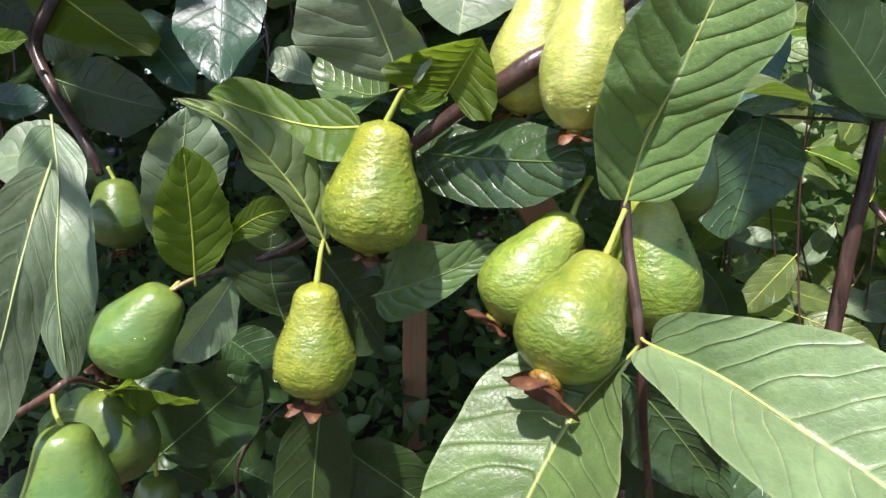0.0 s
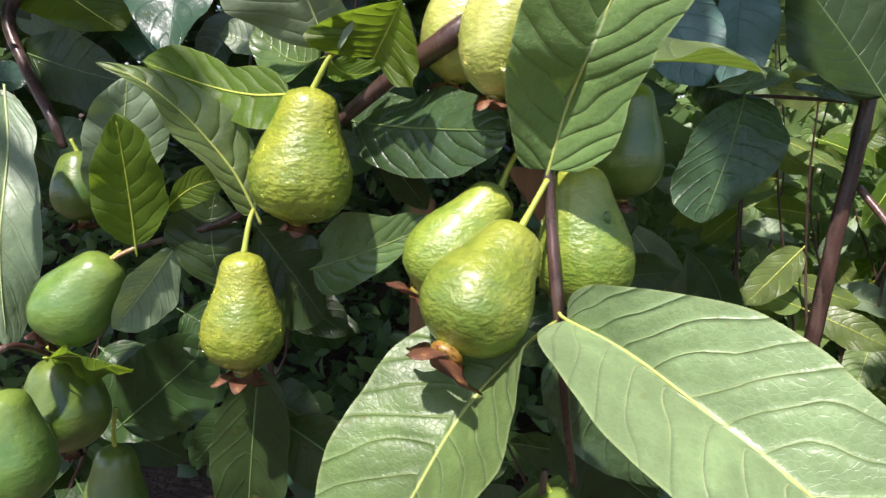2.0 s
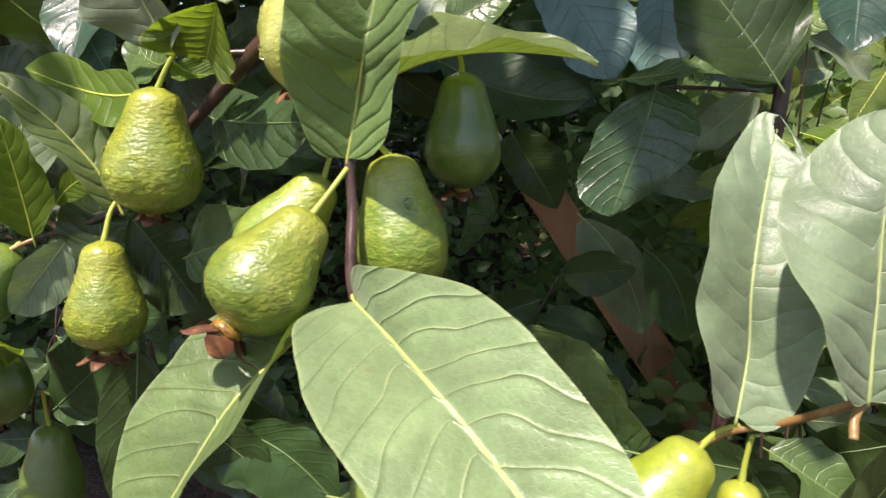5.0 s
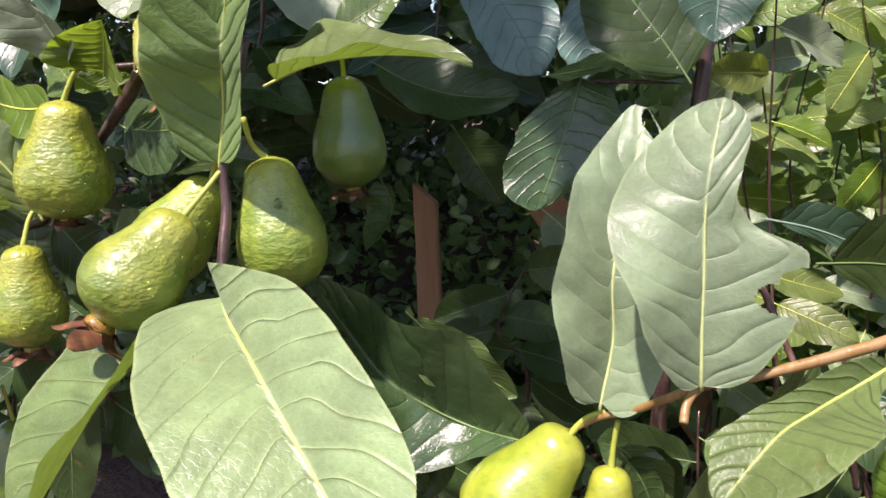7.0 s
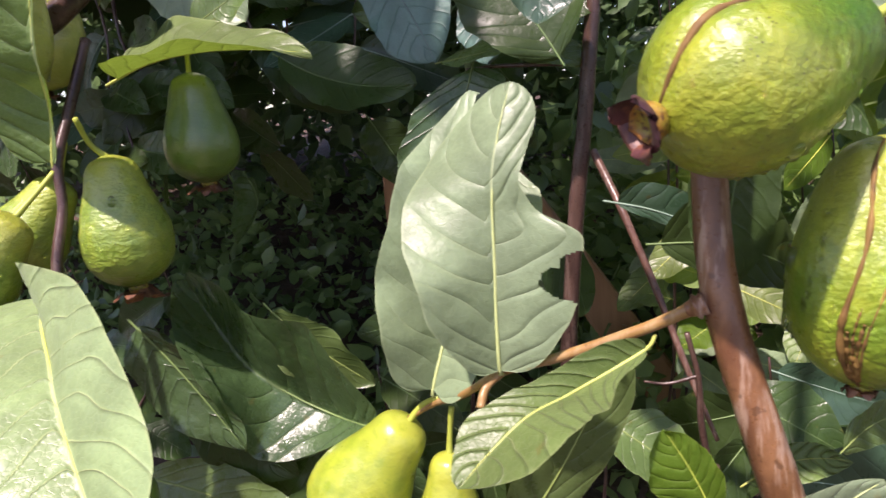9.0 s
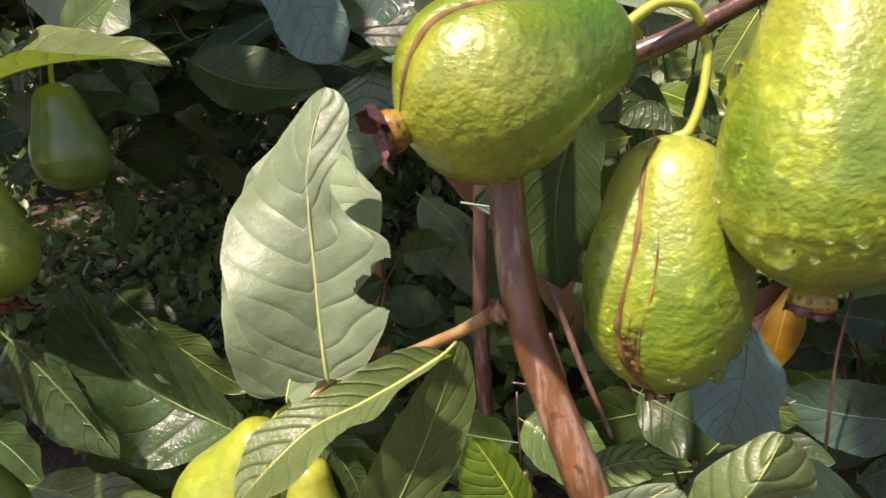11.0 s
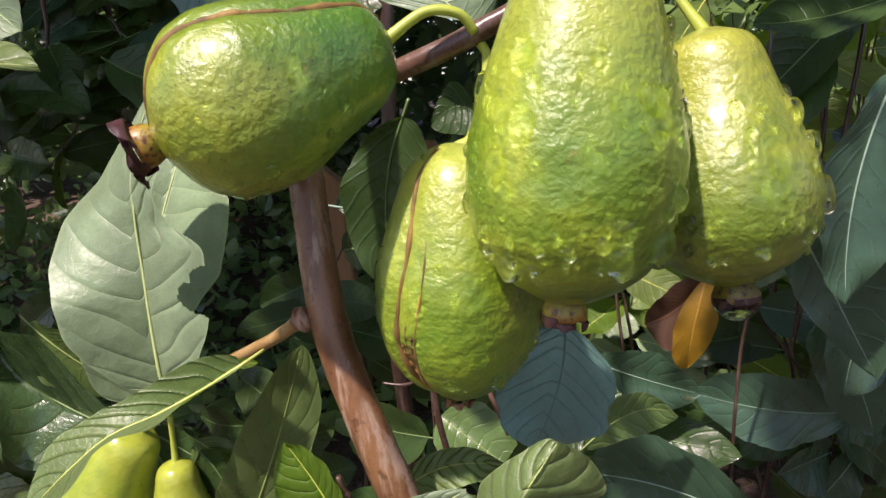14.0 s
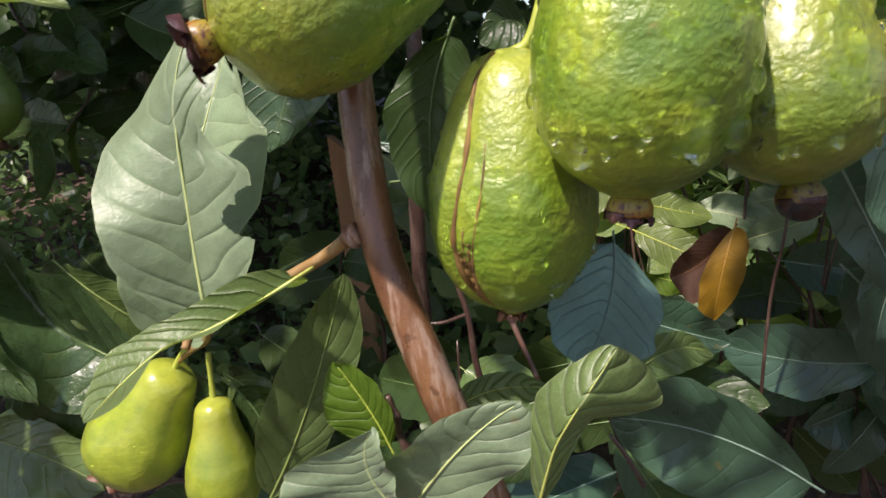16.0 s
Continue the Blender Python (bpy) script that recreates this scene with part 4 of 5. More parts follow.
leaf('glossy', (0.2789, 0.6050, 0.7114), (0.2639, 0.5900, 0.6609), (0.2422, 0.5750, 0.6065), (0.2173, 0.5850, 0.6515), (0.3091, 0.6000, 0.6651), wave=0.06, label='dark glossy leaf hanging by itself')
leaf('green', (0.1088, 0.3850, 0.7088), (0.1559, 0.3960, 0.7203), (0.2200, 0.4140, 0.7150), (0.1330, 0.4320, 0.7380), (0.1560, 0.3560, 0.7130), wave=0.06, tip=0.8)
leaf('dark', (0.0951, 0.6270, 0.7382), (0.1587, 0.6200, 0.7095), (0.2266, 0.6185, 0.7033), (0.1525, 0.6039, 0.6850), (0.1701, 0.6368, 0.7371), wave=0.09)
leaf('dark', (0.1536, 0.4400, 0.6426), (0.1572, 0.4400, 0.6208), (0.1388, 0.4400, 0.5984), (0.1426, 0.4400, 0.6317), (0.1608, 0.4400, 0.6281), wave=0.09, fine=30)
leaf('dark', (0.1547, 0.6900, 0.6749), (0.1772, 0.6900, 0.6388), (0.2000, 0.6900, 0.5996), (0.1522, 0.6900, 0.6333), (0.2045, 0.6900, 0.6553), wave=0.08)
leaf('pale', (0.2324, 0.8600, 0.5697), (0.2820, 0.8600, 0.5101), (0.3124, 0.8600, 0.4239), (0.2484, 0.8600, 0.4805), (0.3158, 0.8600, 0.5108), wave=0.06)
leaf('dark', (0.3003, 0.8000, 0.5422), (0.3362, 0.8000, 0.5034), (0.3550, 0.8000, 0.4368), (0.3160, 0.8000, 0.4626), (0.3609, 0.8000, 0.5040), wave=0.06)
leaf('mid', (0.1810, 0.4000, 0.5620), (0.2079, 0.4000, 0.5386), (0.2425, 0.4050, 0.5128), (0.1881, 0.4000, 0.5234), (0.2207, 0.4000, 0.5496), wave=0.09)
leaf('dark', (-0.0357, 0.4400, 0.4661), (0.0110, 0.4300, 0.4566), (0.0541, 0.4200, 0.4228), (-0.0204, 0.4300, 0.4284), (0.0367, 0.4300, 0.4751), wave=0.08)
leaf('young', (-0.3441, 0.6200, 0.8244), (-0.2935, 0.6100, 0.7878), (-0.2485, 0.6000, 0.7610), (-0.3304, 0.6000, 0.7749), (-0.2632, 0.6200, 0.7964), wave=0.09, fine=30)
leaf('blue', (-0.1570, 0.5242, 0.8363), (-0.1556, 0.5000, 0.7815), (-0.1487, 0.4646, 0.7290), (-0.1873, 0.5000, 0.7815), (-0.1246, 0.5000, 0.7815), wave=0.08)
leaf('blue', (-0.2865, 0.6565, 0.8020), (-0.2496, 0.6300, 0.7665), (-0.2142, 0.6025, 0.7305), (-0.2656, 0.6239, 0.7537), (-0.2314, 0.6385, 0.7846), wave=0.08, fine=30)
leaf('dark', (-0.3189, 0.5734, 0.7404), (-0.2720, 0.5650, 0.7264), (-0.2203, 0.5572, 0.7150), (-0.2732, 0.5573, 0.6957), (-0.2730, 0.5719, 0.7545), wave=0.08)
leaf('young', (-0.3617, 0.5500, 0.7729), (-0.3427, 0.5500, 0.7665), (-0.3226, 0.5500, 0.7695), (-0.3459, 0.5500, 0.7580), (-0.3393, 0.5500, 0.7771), wave=0.08, fine=30)
leaf('blue', (-0.4381, 0.6639, 0.7310), (-0.4069, 0.6600, 0.7230), (-0.3752, 0.6613, 0.7257), (-0.4037, 0.6521, 0.7071), (-0.4078, 0.6691, 0.7418), wave=0.08, fine=30)
leaf('pale', (-0.0897, 0.4961, 0.7349), (-0.1103, 0.5000, 0.7430), (-0.1267, 0.5019, 0.7471), (-0.1095, 0.4945, 0.7317), (-0.1072, 0.5068, 0.7574), wave=0.08, fine=30)
leaf('mid', (0.2532, 0.6034, 0.7177), (0.2832, 0.6000, 0.7209), (0.3132, 0.6024, 0.7258), (0.2793, 0.5902, 0.7111), (0.2944, 0.6150, 0.7312), wave=0.08, fine=30)
leaf('mid', (0.3161, 0.6024, 0.7210), (0.3446, 0.6000, 0.7161), (0.3692, 0.5945, 0.7050), (0.3351, 0.5902, 0.7064), (0.3569, 0.6143, 0.7248), wave=0.08, fine=30)
leaf('dark', (0.3549, 0.5402, 0.7080), (0.3303, 0.5500, 0.7473), (0.2922, 0.5627, 0.8002), (0.2899, 0.5468, 0.7342), (0.3672, 0.5585, 0.7825), wave=0.08)
leaf('mid', (0.1295, 0.4373, 0.7416), (0.1502, 0.4400, 0.7529), (0.1740, 0.4430, 0.7656), (0.1540, 0.4367, 0.7390), (0.1428, 0.4442, 0.7704), wave=0.08, fine=30)
leaf('skylit', (0.1838, 0.6340, 0.8261), (0.2228, 0.6200, 0.7666), (0.2466, 0.6082, 0.7187), (0.1923, 0.6156, 0.7486), (0.2552, 0.6231, 0.7796), wave=0.08)
leaf('skylit', (0.2933, 0.6731, 0.8204), (0.2888, 0.6600, 0.7653), (0.2842, 0.6478, 0.7157), (0.2596, 0.6578, 0.7563), (0.3224, 0.6609, 0.7691), wave=0.08)
leaf('dark', (0.3144, 0.6078, 0.8007), (0.3485, 0.6000, 0.7679), (0.3859, 0.5954, 0.7489), (0.3358, 0.5936, 0.7417), (0.3654, 0.6051, 0.7894), wave=0.08)
leaf('pale', (0.0602, 0.5071, 0.8146), (0.0961, 0.5000, 0.7843), (0.1381, 0.4918, 0.7501), (0.0738, 0.4938, 0.7584), (0.1276, 0.5027, 0.7959), wave=0.08)
leaf('blue', (0.3593, 0.4262, 0.7717), (0.3563, 0.4200, 0.7452), (0.3532, 0.4132, 0.7171), (0.3342, 0.4208, 0.7485), (0.3792, 0.4192, 0.7418), wave=0.08)

# leaves of the second cluster
leaf('young', (0.3890, 0.3020, 0.5742), (0.3957, 0.3000, 0.5750), (0.4026, 0.2980, 0.5758), (0.3948, 0.3000, 0.5727), (0.3962, 0.3000, 0.5774), fine=20)
leaf('pale', (0.2923, 0.3607, 0.5296), [(0.2990, 0.3720, 0.5607), (0.2990, 0.3740, 0.5980), (0.3060, 0.3900, 0.6320)], (0.3190, 0.4150, 0.6840),
     [(0.20, (0.2723, 0.3392, 0.5633)), (0.37, (0.2675, 0.3558, 0.5892)), (0.53, (0.2751, 0.3634, 0.6174)), (0.72, (0.2787, 0.3799, 0.6498)), (0.92, (0.3040, 0.4176, 0.6800))],
     [(0.15, (0.3150, 0.3500, 0.5360)), (0.35, (0.3300, 0.3550, 0.5760)), (0.50, (0.3530, 0.3600, 0.5980)), (0.68, (0.3550, 0.3680, 0.6200)), (0.86, (0.3530, 0.3760, 0.6350)), (0.96, (0.3380, 0.3850, 0.6420))],
     stem=(0.2928, 0.3640, 0.5234), fold=0.0, wave=0.02, blunt=0.42, tip=0.35, quilt=0.0012, fine=88, lobe=0.02, veins=10.0, bites=((1.0, 0.1, 0.06, 0.3),), label='upright pale leaf with a ragged top')
leaf('pale', (0.3366, 0.3210, 0.5565), [(0.3363, 0.3215, 0.5767), (0.3370, 0.3229, 0.6035), (0.3370, 0.3255, 0.6285), (0.3390, 0.3265, 0.6535)], (0.3462, 0.3404, 0.6860),
     [(0.08, (0.3220, 0.3090, 0.5630)), (0.20, (0.3113, 0.3000, 0.5830)), (0.33, (0.3068, 0.3010, 0.6000)), (0.47, (0.2978, 0.3125, 0.6176)), (0.60, (0.2936, 0.3283, 0.6340)), (0.72, (0.3022, 0.3490, 0.6500)), (0.92, (0.3258, 0.3530, 0.6760))],
     [(0.08, (0.3580, 0.3160, 0.5650)), (0.20, (0.3690, 0.3130, 0.5810)), (0.35, (0.3762, 0.3120, 0.6000)), (0.49, (0.3785, 0.3125, 0.6210)), (0.55, (0.3570, 0.3220, 0.6290)), (0.64, (0.3490, 0.3240, 0.6420)), (0.80, (0.3540, 0.3300, 0.6600)), (0.95, (0.3560, 0.3380, 0.6780))],
     stem=(0.3377, 0.3270, 0.5539), fold=0.0, wave=0.02, blunt=0.4, tip=0.5, quilt=0.0009, fine=160, bites=((0.33, 0.92, 0.05, 0.42), (0.40, 1.0, 0.035, 0.25)), lobe=0.02, veins=9.0, label='upright pale leaf eaten away at one side')
leaf('green', (0.4000, 0.2905, 0.5780), [(0.3750, 0.2790, 0.5660), (0.3540, 0.2620, 0.5600)], (0.3320, 0.2450, 0.5410),
     [(0.15, (0.3900, 0.2840, 0.5860)), (0.45, (0.3560, 0.2720, 0.5700)), (0.75, (0.3340, 0.2620, 0.5600))],
     [(0.15, (0.3920, 0.2720, 0.5735)), (0.42, (0.3829, 0.2453, 0.5733)), (0.75, (0.3740, 0.2350, 0.5660))],
     stem=(0.4040, 0.3010, 0.5800), fold=0.0, wave=0.05, tip=0.5, quilt=0.0008, fine=64, veins=11.0, label='bright leaf seen edge-on with a wavy rim')
leaf('glossy', (0.2440, 0.3860, 0.4935), [(0.2047, 0.4071, 0.4936), (0.1611, 0.4055, 0.5188), (0.1330, 0.4110, 0.5500)], (0.1079, 0.4214, 0.5786),
     [(0.15, (0.2200, 0.3850, 0.4810)), (0.30, (0.1890, 0.3850, 0.4700)), (0.42, (0.1665, 0.3830, 0.4717)), (0.57, (0.1575, 0.3575, 0.5207)), (0.75, (0.1365, 0.3633, 0.5521)), (0.92, (0.1030, 0.4100, 0.5730))],
     [(0.15, (0.2490, 0.3800, 0.5120)), (0.28, (0.2300, 0.3750, 0.5350)), (0.40, (0.2146, 0.3706, 0.5647)), (0.60, (0.1724, 0.3843, 0.5665)), (0.75, (0.1570, 0.3900, 0.5780)), (0.90, (0.1260, 0.4100, 0.5820))],
     fold=0.0, wave=0.03, quilt=0.0010, fine=84, lobe=0.02, tip=0.4, blunt=0.6, veins=10.0, label='dark glossy leaf with wet highlights')
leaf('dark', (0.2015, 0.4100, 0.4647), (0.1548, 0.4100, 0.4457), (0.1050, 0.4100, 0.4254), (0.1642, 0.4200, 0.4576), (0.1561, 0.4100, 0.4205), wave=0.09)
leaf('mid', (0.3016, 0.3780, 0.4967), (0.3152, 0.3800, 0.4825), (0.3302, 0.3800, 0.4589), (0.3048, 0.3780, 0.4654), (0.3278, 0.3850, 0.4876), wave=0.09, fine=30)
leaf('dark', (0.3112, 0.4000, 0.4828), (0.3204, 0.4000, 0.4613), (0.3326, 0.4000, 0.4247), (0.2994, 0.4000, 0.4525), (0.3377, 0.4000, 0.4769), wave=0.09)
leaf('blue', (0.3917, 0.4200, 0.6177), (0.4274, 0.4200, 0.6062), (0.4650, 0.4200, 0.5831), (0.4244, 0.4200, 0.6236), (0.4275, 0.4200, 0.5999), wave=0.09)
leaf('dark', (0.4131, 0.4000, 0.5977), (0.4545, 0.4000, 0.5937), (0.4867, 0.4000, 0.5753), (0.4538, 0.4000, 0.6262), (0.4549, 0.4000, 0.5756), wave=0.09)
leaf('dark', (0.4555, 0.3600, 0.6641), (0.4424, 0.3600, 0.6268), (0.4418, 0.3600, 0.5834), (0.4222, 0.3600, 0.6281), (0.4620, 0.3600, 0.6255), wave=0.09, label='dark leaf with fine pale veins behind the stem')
leaf('dark', (0.4929, 0.3472, 0.6545), (0.4842, 0.3500, 0.6656), (0.4707, 0.3483, 0.6588), (0.4823, 0.3524, 0.6750), (0.4882, 0.3467, 0.6527), wave=0.03, fine=30)
leaf('dark', (0.4976, 0.3546, 0.6629), (0.5069, 0.3550, 0.6643), (0.5118, 0.3514, 0.6501), (0.5051, 0.3571, 0.6725), (0.5017, 0.3522, 0.6533), wave=0.03, fine=30)
leaf('pale', (0.4971, 0.3317, 0.6951), (0.4828, 0.3350, 0.7086), (0.4708, 0.3406, 0.7319), (0.5024, 0.3364, 0.7142), (0.4540, 0.3365, 0.7149), wave=0.03)
leaf('skylit', (0.5190, 0.3500, 0.5710), (0.5160, 0.3380, 0.5490), (0.5050, 0.3250, 0.5260), (0.4940, 0.3180, 0.5550), (0.5370, 0.3620, 0.5250), wave=0.04, fold=0.0, blunt=0.4, quilt=0.0009, label='leaf under the fruit, coloured blue as if lit by the sky')
leaf('mid', (0.5160, 0.4400, 0.4625), (0.5460, 0.4600, 0.4748), (0.5706, 0.4700, 0.4665), (0.5401, 0.4600, 0.4875), (0.5454, 0.4600, 0.4602), wave=0.08)
leaf('green', (0.4880, 0.2850, 0.4890), [(0.4970, 0.2780, 0.5170), (0.5080, 0.2750, 0.5360)], (0.5200, 0.2850, 0.5510),
     [(0.30, (0.4870, 0.2850, 0.5100)), (0.60, (0.4910, 0.2850, 0.5350)), (0.85, (0.5080, 0.2850, 0.5470))],
     [(0.30, (0.5020, 0.2830, 0.5120)), (0.60, (0.5100, 0.2880, 0.5230)), (0.80, (0.5340, 0.3000, 0.5220))],
     fold=0.0, wave=0.04, lobe=0.02, tip=0.5, quilt=0.0008, fine=56, label='folded green leaf standing up below the fruit')
leaf('pale', (0.4232, 0.2900, 0.4635), (0.4564, 0.2850, 0.5070), (0.4840, 0.2900, 0.5277), (0.4363, 0.2800, 0.5142), (0.4777, 0.2900, 0.4998), wave=0.08, fine=56)
leaf('pale', (0.4346, 0.2750, 0.4907), (0.4271, 0.2720, 0.5092), (0.4316, 0.2700, 0.5263), (0.3932, 0.2720, 0.5030), (0.4391, 0.2700, 0.5109), wave=0.08)
leaf('young', (0.4255, 0.3000, 0.5021), (0.4182, 0.3000, 0.5200), (0.4065, 0.3000, 0.5402), (0.4021, 0.3000, 0.5147), (0.4268, 0.3000, 0.5276), wave=0.08)
leaf('green', (0.4448, 0.3300, 0.5019), (0.4654, 0.3350, 0.5105), (0.4897, 0.3400, 0.5081), (0.4626, 0.3400, 0.5163), (0.4654, 0.3300, 0.5021), wave=0.09)
leaf('mid', (0.3241, 0.3600, 0.4322), (0.3599, 0.3550, 0.4908), (0.3931, 0.3520, 0.5623), (0.3414, 0.3500, 0.4997), (0.3823, 0.3600, 0.4948), wave=0.06)
leaf('dark', (0.3062, 0.3750, 0.4905), (0.3192, 0.3750, 0.4659), (0.3199, 0.3750, 0.4330), (0.3059, 0.3750, 0.4547), (0.3256, 0.3750, 0.4801), wave=0.09, fine=30)
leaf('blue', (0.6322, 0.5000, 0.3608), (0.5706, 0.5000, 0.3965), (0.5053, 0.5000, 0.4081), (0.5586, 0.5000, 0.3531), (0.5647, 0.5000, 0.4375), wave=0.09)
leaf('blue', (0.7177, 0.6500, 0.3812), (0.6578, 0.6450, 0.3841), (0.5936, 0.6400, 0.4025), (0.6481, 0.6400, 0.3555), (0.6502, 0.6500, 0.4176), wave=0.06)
leaf('blue', (0.6892, 0.4900, 0.6576), (0.6656, 0.4750, 0.5982), (0.6572, 0.4600, 0.5381), (0.6425, 0.4650, 0.5985), (0.6906, 0.4850, 0.5917), wave=0.1, label='glossy leaf hanging in the shade, tinted with the sheen of the sky')
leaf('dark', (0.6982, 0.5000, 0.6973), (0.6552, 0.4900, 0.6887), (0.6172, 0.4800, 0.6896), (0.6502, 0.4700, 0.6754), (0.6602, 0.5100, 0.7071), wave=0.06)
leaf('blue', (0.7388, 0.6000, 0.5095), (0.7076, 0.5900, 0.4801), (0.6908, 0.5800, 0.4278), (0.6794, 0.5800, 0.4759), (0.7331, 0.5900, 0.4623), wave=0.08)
leaf('mid', (0.0602, 0.4000, 0.4424), (0.1291, 0.3900, 0.4369), (0.1922, 0.3800, 0.4178), (0.1106, 0.3800, 0.4079), (0.1465, 0.4000, 0.4549), wave=0.09)
leaf('dark', (0.0083, 0.4300, 0.3480), (0.0757, 0.4300, 0.3968), (0.1311, 0.4400, 0.4536), (0.0563, 0.4300, 0.4205), (0.1092, 0.4300, 0.3933), wave=0.09)
leaf('yellow', (0.6100, 0.6650, 0.4980), (0.5980, 0.6550, 0.4600), (0.5910, 0.6650, 0.4140), (0.5800, 0.6600, 0.4470), (0.6170, 0.6500, 0.4660), wave=0.06, label='yellowing leaf hanging in the shade')
leaf('brown', (0.6090, 0.6680, 0.4950), (0.5840, 0.6720, 0.4660), (0.5570, 0.6800, 0.4510), (0.5760, 0.6700, 0.4840), (0.5870, 0.6650, 0.4370), wave=0.09, label='withered brown leaf')
leaf('blue', (0.6424, 0.5000, 0.5756), (0.6607, 0.5000, 0.5342), (0.6859, 0.5000, 0.4773), (0.6400, 0.5000, 0.5355), (0.6885, 0.5000, 0.5554), wave=0.06)
leaf('blue', (0.6831, 0.6200, 0.4694), (0.7069, 0.6200, 0.4321), (0.7240, 0.6200, 0.3755), (0.6840, 0.6200, 0.4187), (0.7363, 0.6200, 0.4492), wave=0.06)

# ---- the tree's deeper leaves, on twigs behind the fruit ----
def spray(xs, ys, zs, number, kinds, seed, hanging=True):
    """Twigs that hang from the crown, or rise from the ground, through a box, with leaves set along them."""
    rng = random.Random(seed)
    per = 7
    for _ in range(max(1, number // per)):
        at = [rng.uniform(*xs), rng.uniform(*ys)]
        hop = lambda k: (at[0] + rng.uniform(-k, k), at[1] + rng.uniform(-0.5 * k, 0.5 * k))
        low, mid, high = (*hop(0.06), zs[0]), (*hop(0.03), 0.5 * (zs[0] + zs[1])), (*hop(0.06), zs[1])
        line = [(*hop(0.12), 1.15), high, mid, low] if hanging else [(*hop(0.08), 0.0), low, mid, high]
        if not hanging:
            OWNER[0] = thing("sapling", line[0], "thin dark stem with broad green leaves rising from the soil", "plant", "saplings under the tree")
        branch("twig", line, (0.0032, 0.0024, 0.0018, 0.0010), "purple", sides=6)
        way = smooth_line(line, 10)[10:]
        for k in range(per):
            B = way[int((k + rng.random()) * (len(way) - 1) / per)]
            ln, wd = rng.uniform(0.075, 0.125), rng.uniform(0.021, 0.030)
            g = rng.uniform(-0.9, 0.9) + (math.pi if k % 2 else 0.0)
            d = np.array([math.cos(g), rng.uniform(-0.8, 0.3), 0.75 * math.sin(g) - 0.35])
            d /= np.linalg.norm(d)
            face = np.array([rng.uniform(-0.6, 0.6), -1.0, rng.uniform(-0.1, 1.1)])
            s = np.cross(d, face)
            s /= np.linalg.norm(s)
            up = np.cross(s, d)
            up = up if up[1] < 0 else -up
            B = B + d * 0.006
            c, T = B + d * ln / 2, B + d * ln - up * rng.uniform(-0.005, 0.02)
            fold = rng.uniform(-0.1, 0.45)
            leaf(rng.choice(kinds), B, c, T, c - s * wd + up * fold * wd, c + s * wd + up * fold * wd, stem=B - d * 0.006, wave=rng.uniform(0.05, 0.12), fold=0.0, fine=22)
        OWNER[0] = tree


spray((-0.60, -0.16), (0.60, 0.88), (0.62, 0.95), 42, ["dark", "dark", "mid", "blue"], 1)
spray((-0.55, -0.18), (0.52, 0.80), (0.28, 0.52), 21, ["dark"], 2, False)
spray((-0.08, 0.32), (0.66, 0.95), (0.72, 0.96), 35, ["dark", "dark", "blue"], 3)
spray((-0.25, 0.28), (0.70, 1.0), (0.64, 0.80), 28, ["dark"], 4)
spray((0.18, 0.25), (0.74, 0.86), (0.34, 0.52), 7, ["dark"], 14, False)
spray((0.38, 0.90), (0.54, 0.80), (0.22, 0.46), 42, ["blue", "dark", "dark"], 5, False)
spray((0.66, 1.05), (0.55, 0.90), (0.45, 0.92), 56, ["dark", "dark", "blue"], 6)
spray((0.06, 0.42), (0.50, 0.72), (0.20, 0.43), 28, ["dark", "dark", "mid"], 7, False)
spray((0.45, 1.20), (0.95, 1.40), (0.28, 0.88), 168, ["lit", "young", "pale", "lit", "green"], 8, False)



# ---- undergrowth and ground ----
def rise(x, y):
    """Height of the ground: level by the tree, a bank behind it."""
    t = min(1.0, max(0.0, (y - 1.3) / 2.2))
    far = min(1.0, max(0.0, (y - 3.4) / 5.0))
    return 0.42 * t * t * (3 - 2 * t) + 0.5 * far + 0.03 * noise.noise(Vector((x * 1.7, y * 1.7, 0.0))) + 0.012 * noise.noise(Vector((x * 9, y * 9, 3.0)))


def build_ground():
    xs = np.concatenate([np.linspace(-400, -8, 9), np.linspace(-6, 6, 121), np.linspace(8, 400, 9)])
    ys = np.concatenate([np.linspace(-400, -6, 9), np.linspace(-4, 8, 121), np.linspace(10, 400, 9)])
    verts = [(x, y, rise(x, y)) for y in ys for x in xs]
    ob = new("ground", mesh("ground", verts, grid_faces(len(ys), len(xs)), SOIL))
    tagged(ob, "dark reddish soil under the trees", "ground", kind="structure")


build_ground()


def stake(name, foot, head, wide, deep, label):
    """A rough sawn stake with a worn, slanting head."""
    foot, head = np.array(foot, float), np.array(head, float)
    a = (head - foot) / np.linalg.norm(head - foot)
    x = np.cross(a, [0.0, 1.0, 0.0])
    x /= np.linalg.norm(x)
    y = np.cross(a, x)
    verts, n, prof = [], 14, ((-1, -0.8), (-0.85, -1), (0.85, -1), (1, -0.8), (1, 0.8), (0.85, 1), (-0.85, 1), (-1, 0.8))
    for i in range(n):
        u = i / (n - 1)
        for px, py in prof:
            jig = 1 + 0.07 * noise.noise(Vector((px * 3 + foot[0] * 9, py, u * 6)))
            lift = 0.4 * wide * px if i == n - 1 else 0.0
            verts.append(foot + (head - foot) * u + x * px * wide * 0.5 * jig * (1 - 0.12 * u) + y * py * deep * 0.5 * jig + a * lift)
    faces = grid_faces(n, 8, True) + [tuple(range(8))[::-1], tuple(range((n - 1) * 8, n * 8))]
    ob = new(name, mesh(name, verts - foot, faces, BOARD, False))
    ob.location = foot
    return tagged(ob, label, "stake")


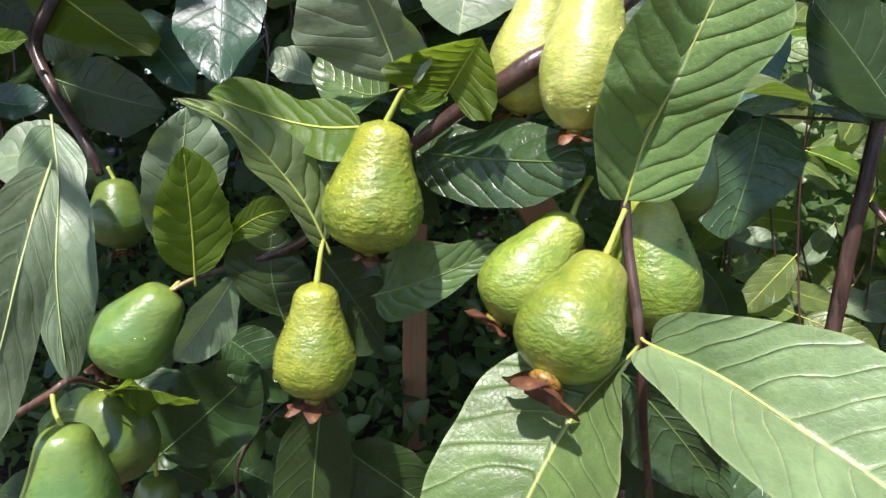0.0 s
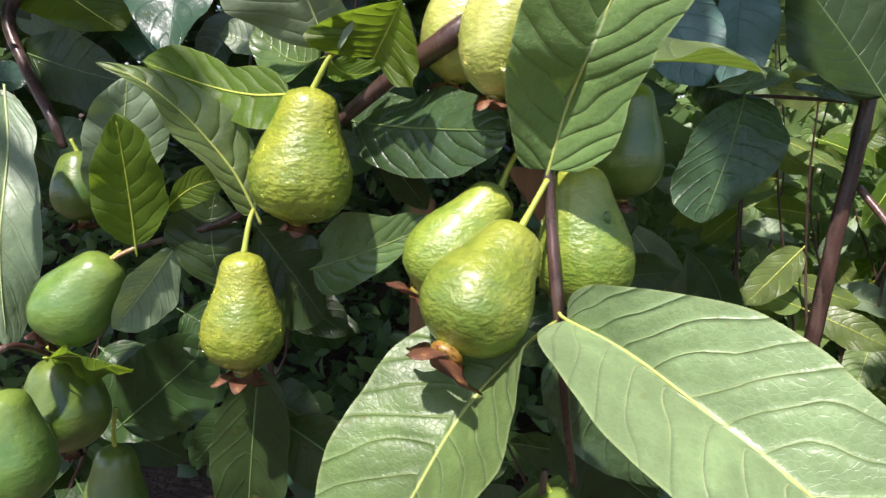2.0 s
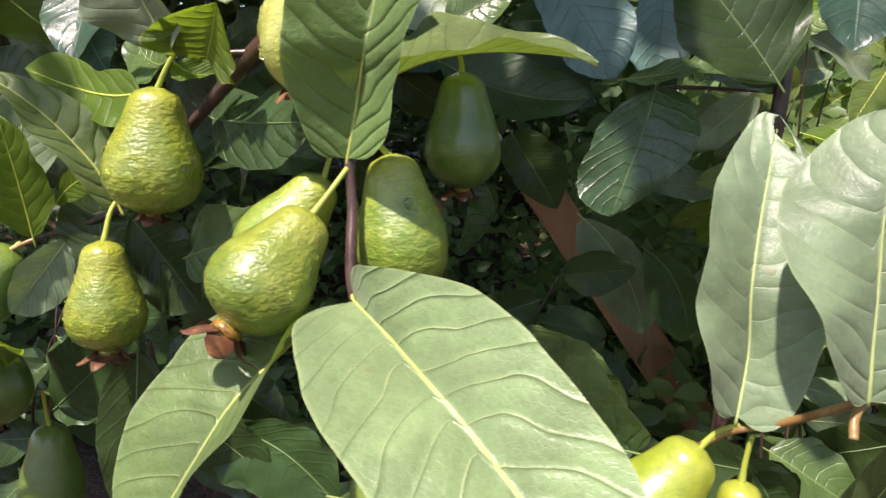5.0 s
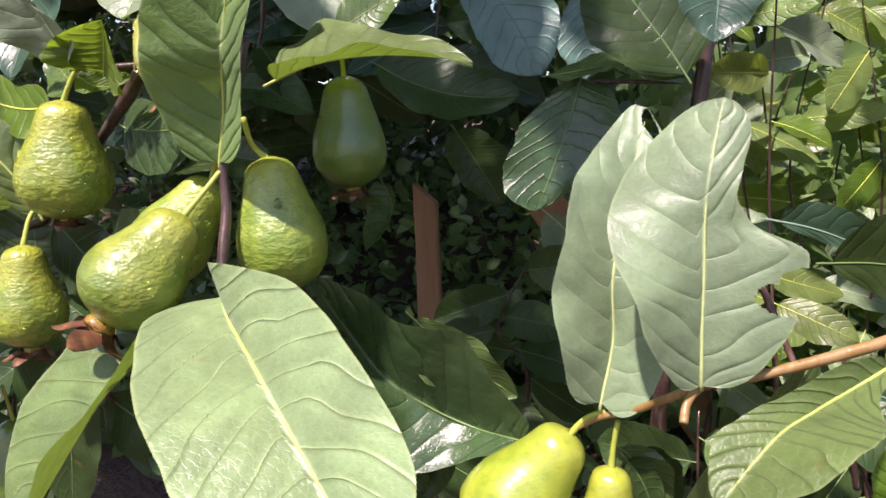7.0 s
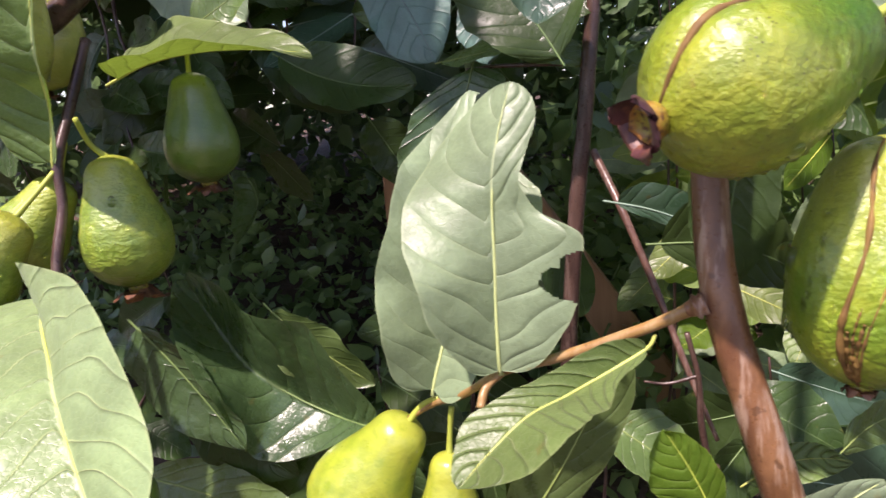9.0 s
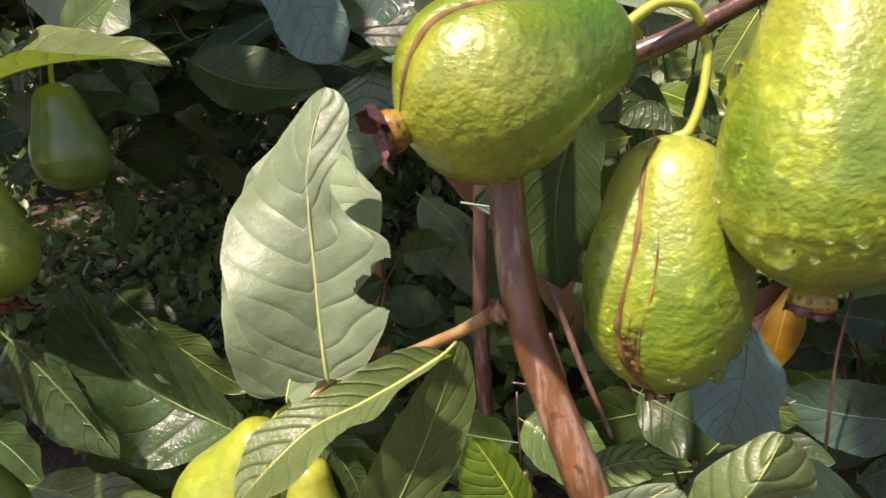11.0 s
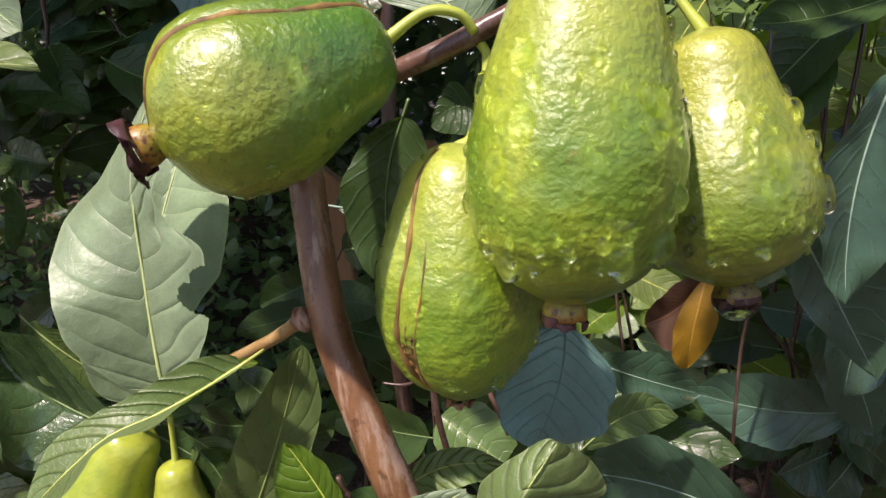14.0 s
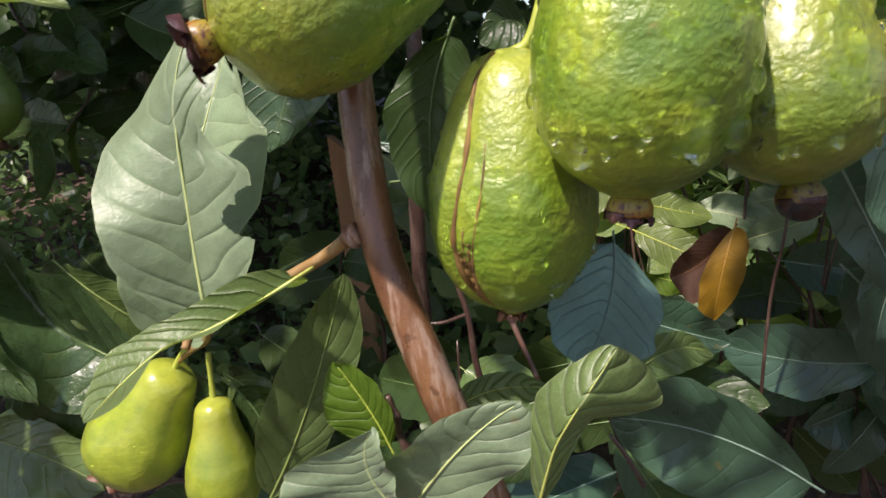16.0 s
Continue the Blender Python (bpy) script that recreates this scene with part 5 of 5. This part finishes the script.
stake("stake", (-0.062, 1.42, 0.0), (-0.058, 1.42, 0.545), 0.055, 0.03, "weathered brown wooden stake driven into the soil")
stake("stake", (0.56, 1.35, 0.0), (0.15, 1.35, 0.60), 0.08, 0.03, "reddish brown board leaning in the undergrowth")


def leaf_cloud(name, boxes, material, label, category, size, seed, parent=None, floor=0.0, dome=None):
    """Very many small leaves on no counted stems: one object. boxes: (x range, y range, range of heights over the ground, number)."""
    rng = np.random.default_rng(seed)
    verts, faces = [], []
    for xs, ys, zs, number in boxes:
        for _ in range(number):
            c = np.array([rng.uniform(*xs), rng.uniform(*ys), 0.0])
            if dome and ((c[0] - dome[0]) / dome[2]) ** 2 + ((c[1] - dome[1]) / dome[3]) ** 2 > 1 + 0.5 * noise.noise(Vector((c[0] * 2.2, c[1] * 2.2, seed))):
                continue
            c[2] = floor + rise(c[0], c[1]) + zs[0] + (zs[1] - zs[0]) * rng.uniform() * (0.7 + 0.5 * noise.noise(Vector((c[0] * 1.3, c[1] * 1.3, seed + 5))))
            ln = size * rng.uniform(0.55, 1.35)
            d = rng.normal(size=3) * (1, 1, 0.7)
            d /= np.linalg.norm(d)
            s = np.cross(d, rng.normal(size=3))
            s /= np.linalg.norm(s)
            n = np.cross(d, s)
            wd = ln * rng.uniform(0.24, 0.36)
            b = len(verts)
            verts += [c, c + d * ln * 0.3 - s * wd * 0.9 + n * wd * 0.3, c + d * ln * 0.3, c + d * ln * 0.3 + s * wd * 0.9 + n * wd * 0.3,
                      c + d * ln * 0.7 - s * wd * 0.75 + n * wd * 0.2, c + d * ln * 0.68 - n * wd * 0.1, c + d * ln * 0.7 + s * wd * 0.75 + n * wd * 0.2, c + d * ln - n * wd * 0.35]
            faces += [(b, b + 2, b + 1), (b, b + 3, b + 2), (b + 1, b + 2, b + 5, b + 4), (b + 2, b + 3, b + 6, b + 5), (b + 4, b + 5, b + 7), (b + 5, b + 6, b + 7)]
    me = mesh(name, verts, faces, material)
    ob = new(name, me)
    if parent:
        ob.parent = parent
        ob.location = -world_place(parent)
    tagged(ob, label, category, kind="stuff")
    return ob


leaf_cloud("weeds", [((-3.2, 0.2), (0.9, 3.2), (0.0, 0.26), 8000), ((0.2, 3.2), (0.9, 3.2), (0.0, 0.34), 9000)], WEED, "low leafy weeds in the shade", "weeds", 0.060, 5, dome=(0.0, 2.05, 2.7, 1.05))
leaf_cloud("tall_weeds", [((0.1, 1.9), (1.0, 2.6), (0.1, 0.95), 6500)], WEED, "taller sunlit weeds behind the tree", "weeds", 0.070, 8, dome=(1.0, 1.8, 0.72, 0.68))
leaf_cloud("hedge", [((-5.0, 5.0), (2.5, 4.6), (0.1, 3.2), 46000)], HEDGE, "dense dark shrubs behind the tree", "shrubs", 0.11, 6, dome=(0.0, 3.6, 5.0, 1.0))
# Unseen canopy, added overhead: each box is placed to shade part of the background.
leaf_cloud("shade_crown", [((-1.6, 0.2), (0.25, 2.6), (0.75, 1.7), 6000), ((-2.6, -0.25), (0.75, 3.0), (0.75, 1.6), 6500), ((0.16, 0.38), (0.75, 2.0), (0.75, 1.6), 430), ((0.46, 1.0), (0.29, 0.45), (0.75, 1.5), 420), ((0.56, 1.0), (0.45, 0.66), (0.75, 1.5), 450), ((1.0, 2.4), (0.29, 1.1), (0.75, 1.6), 500)],
           SHADE_CROWN, "unseen leaves added above the guava tree to shade the background", "foliage", 0.12, 7, tree, 0.28, (0.0, 1.5, 2.6, 1.7))
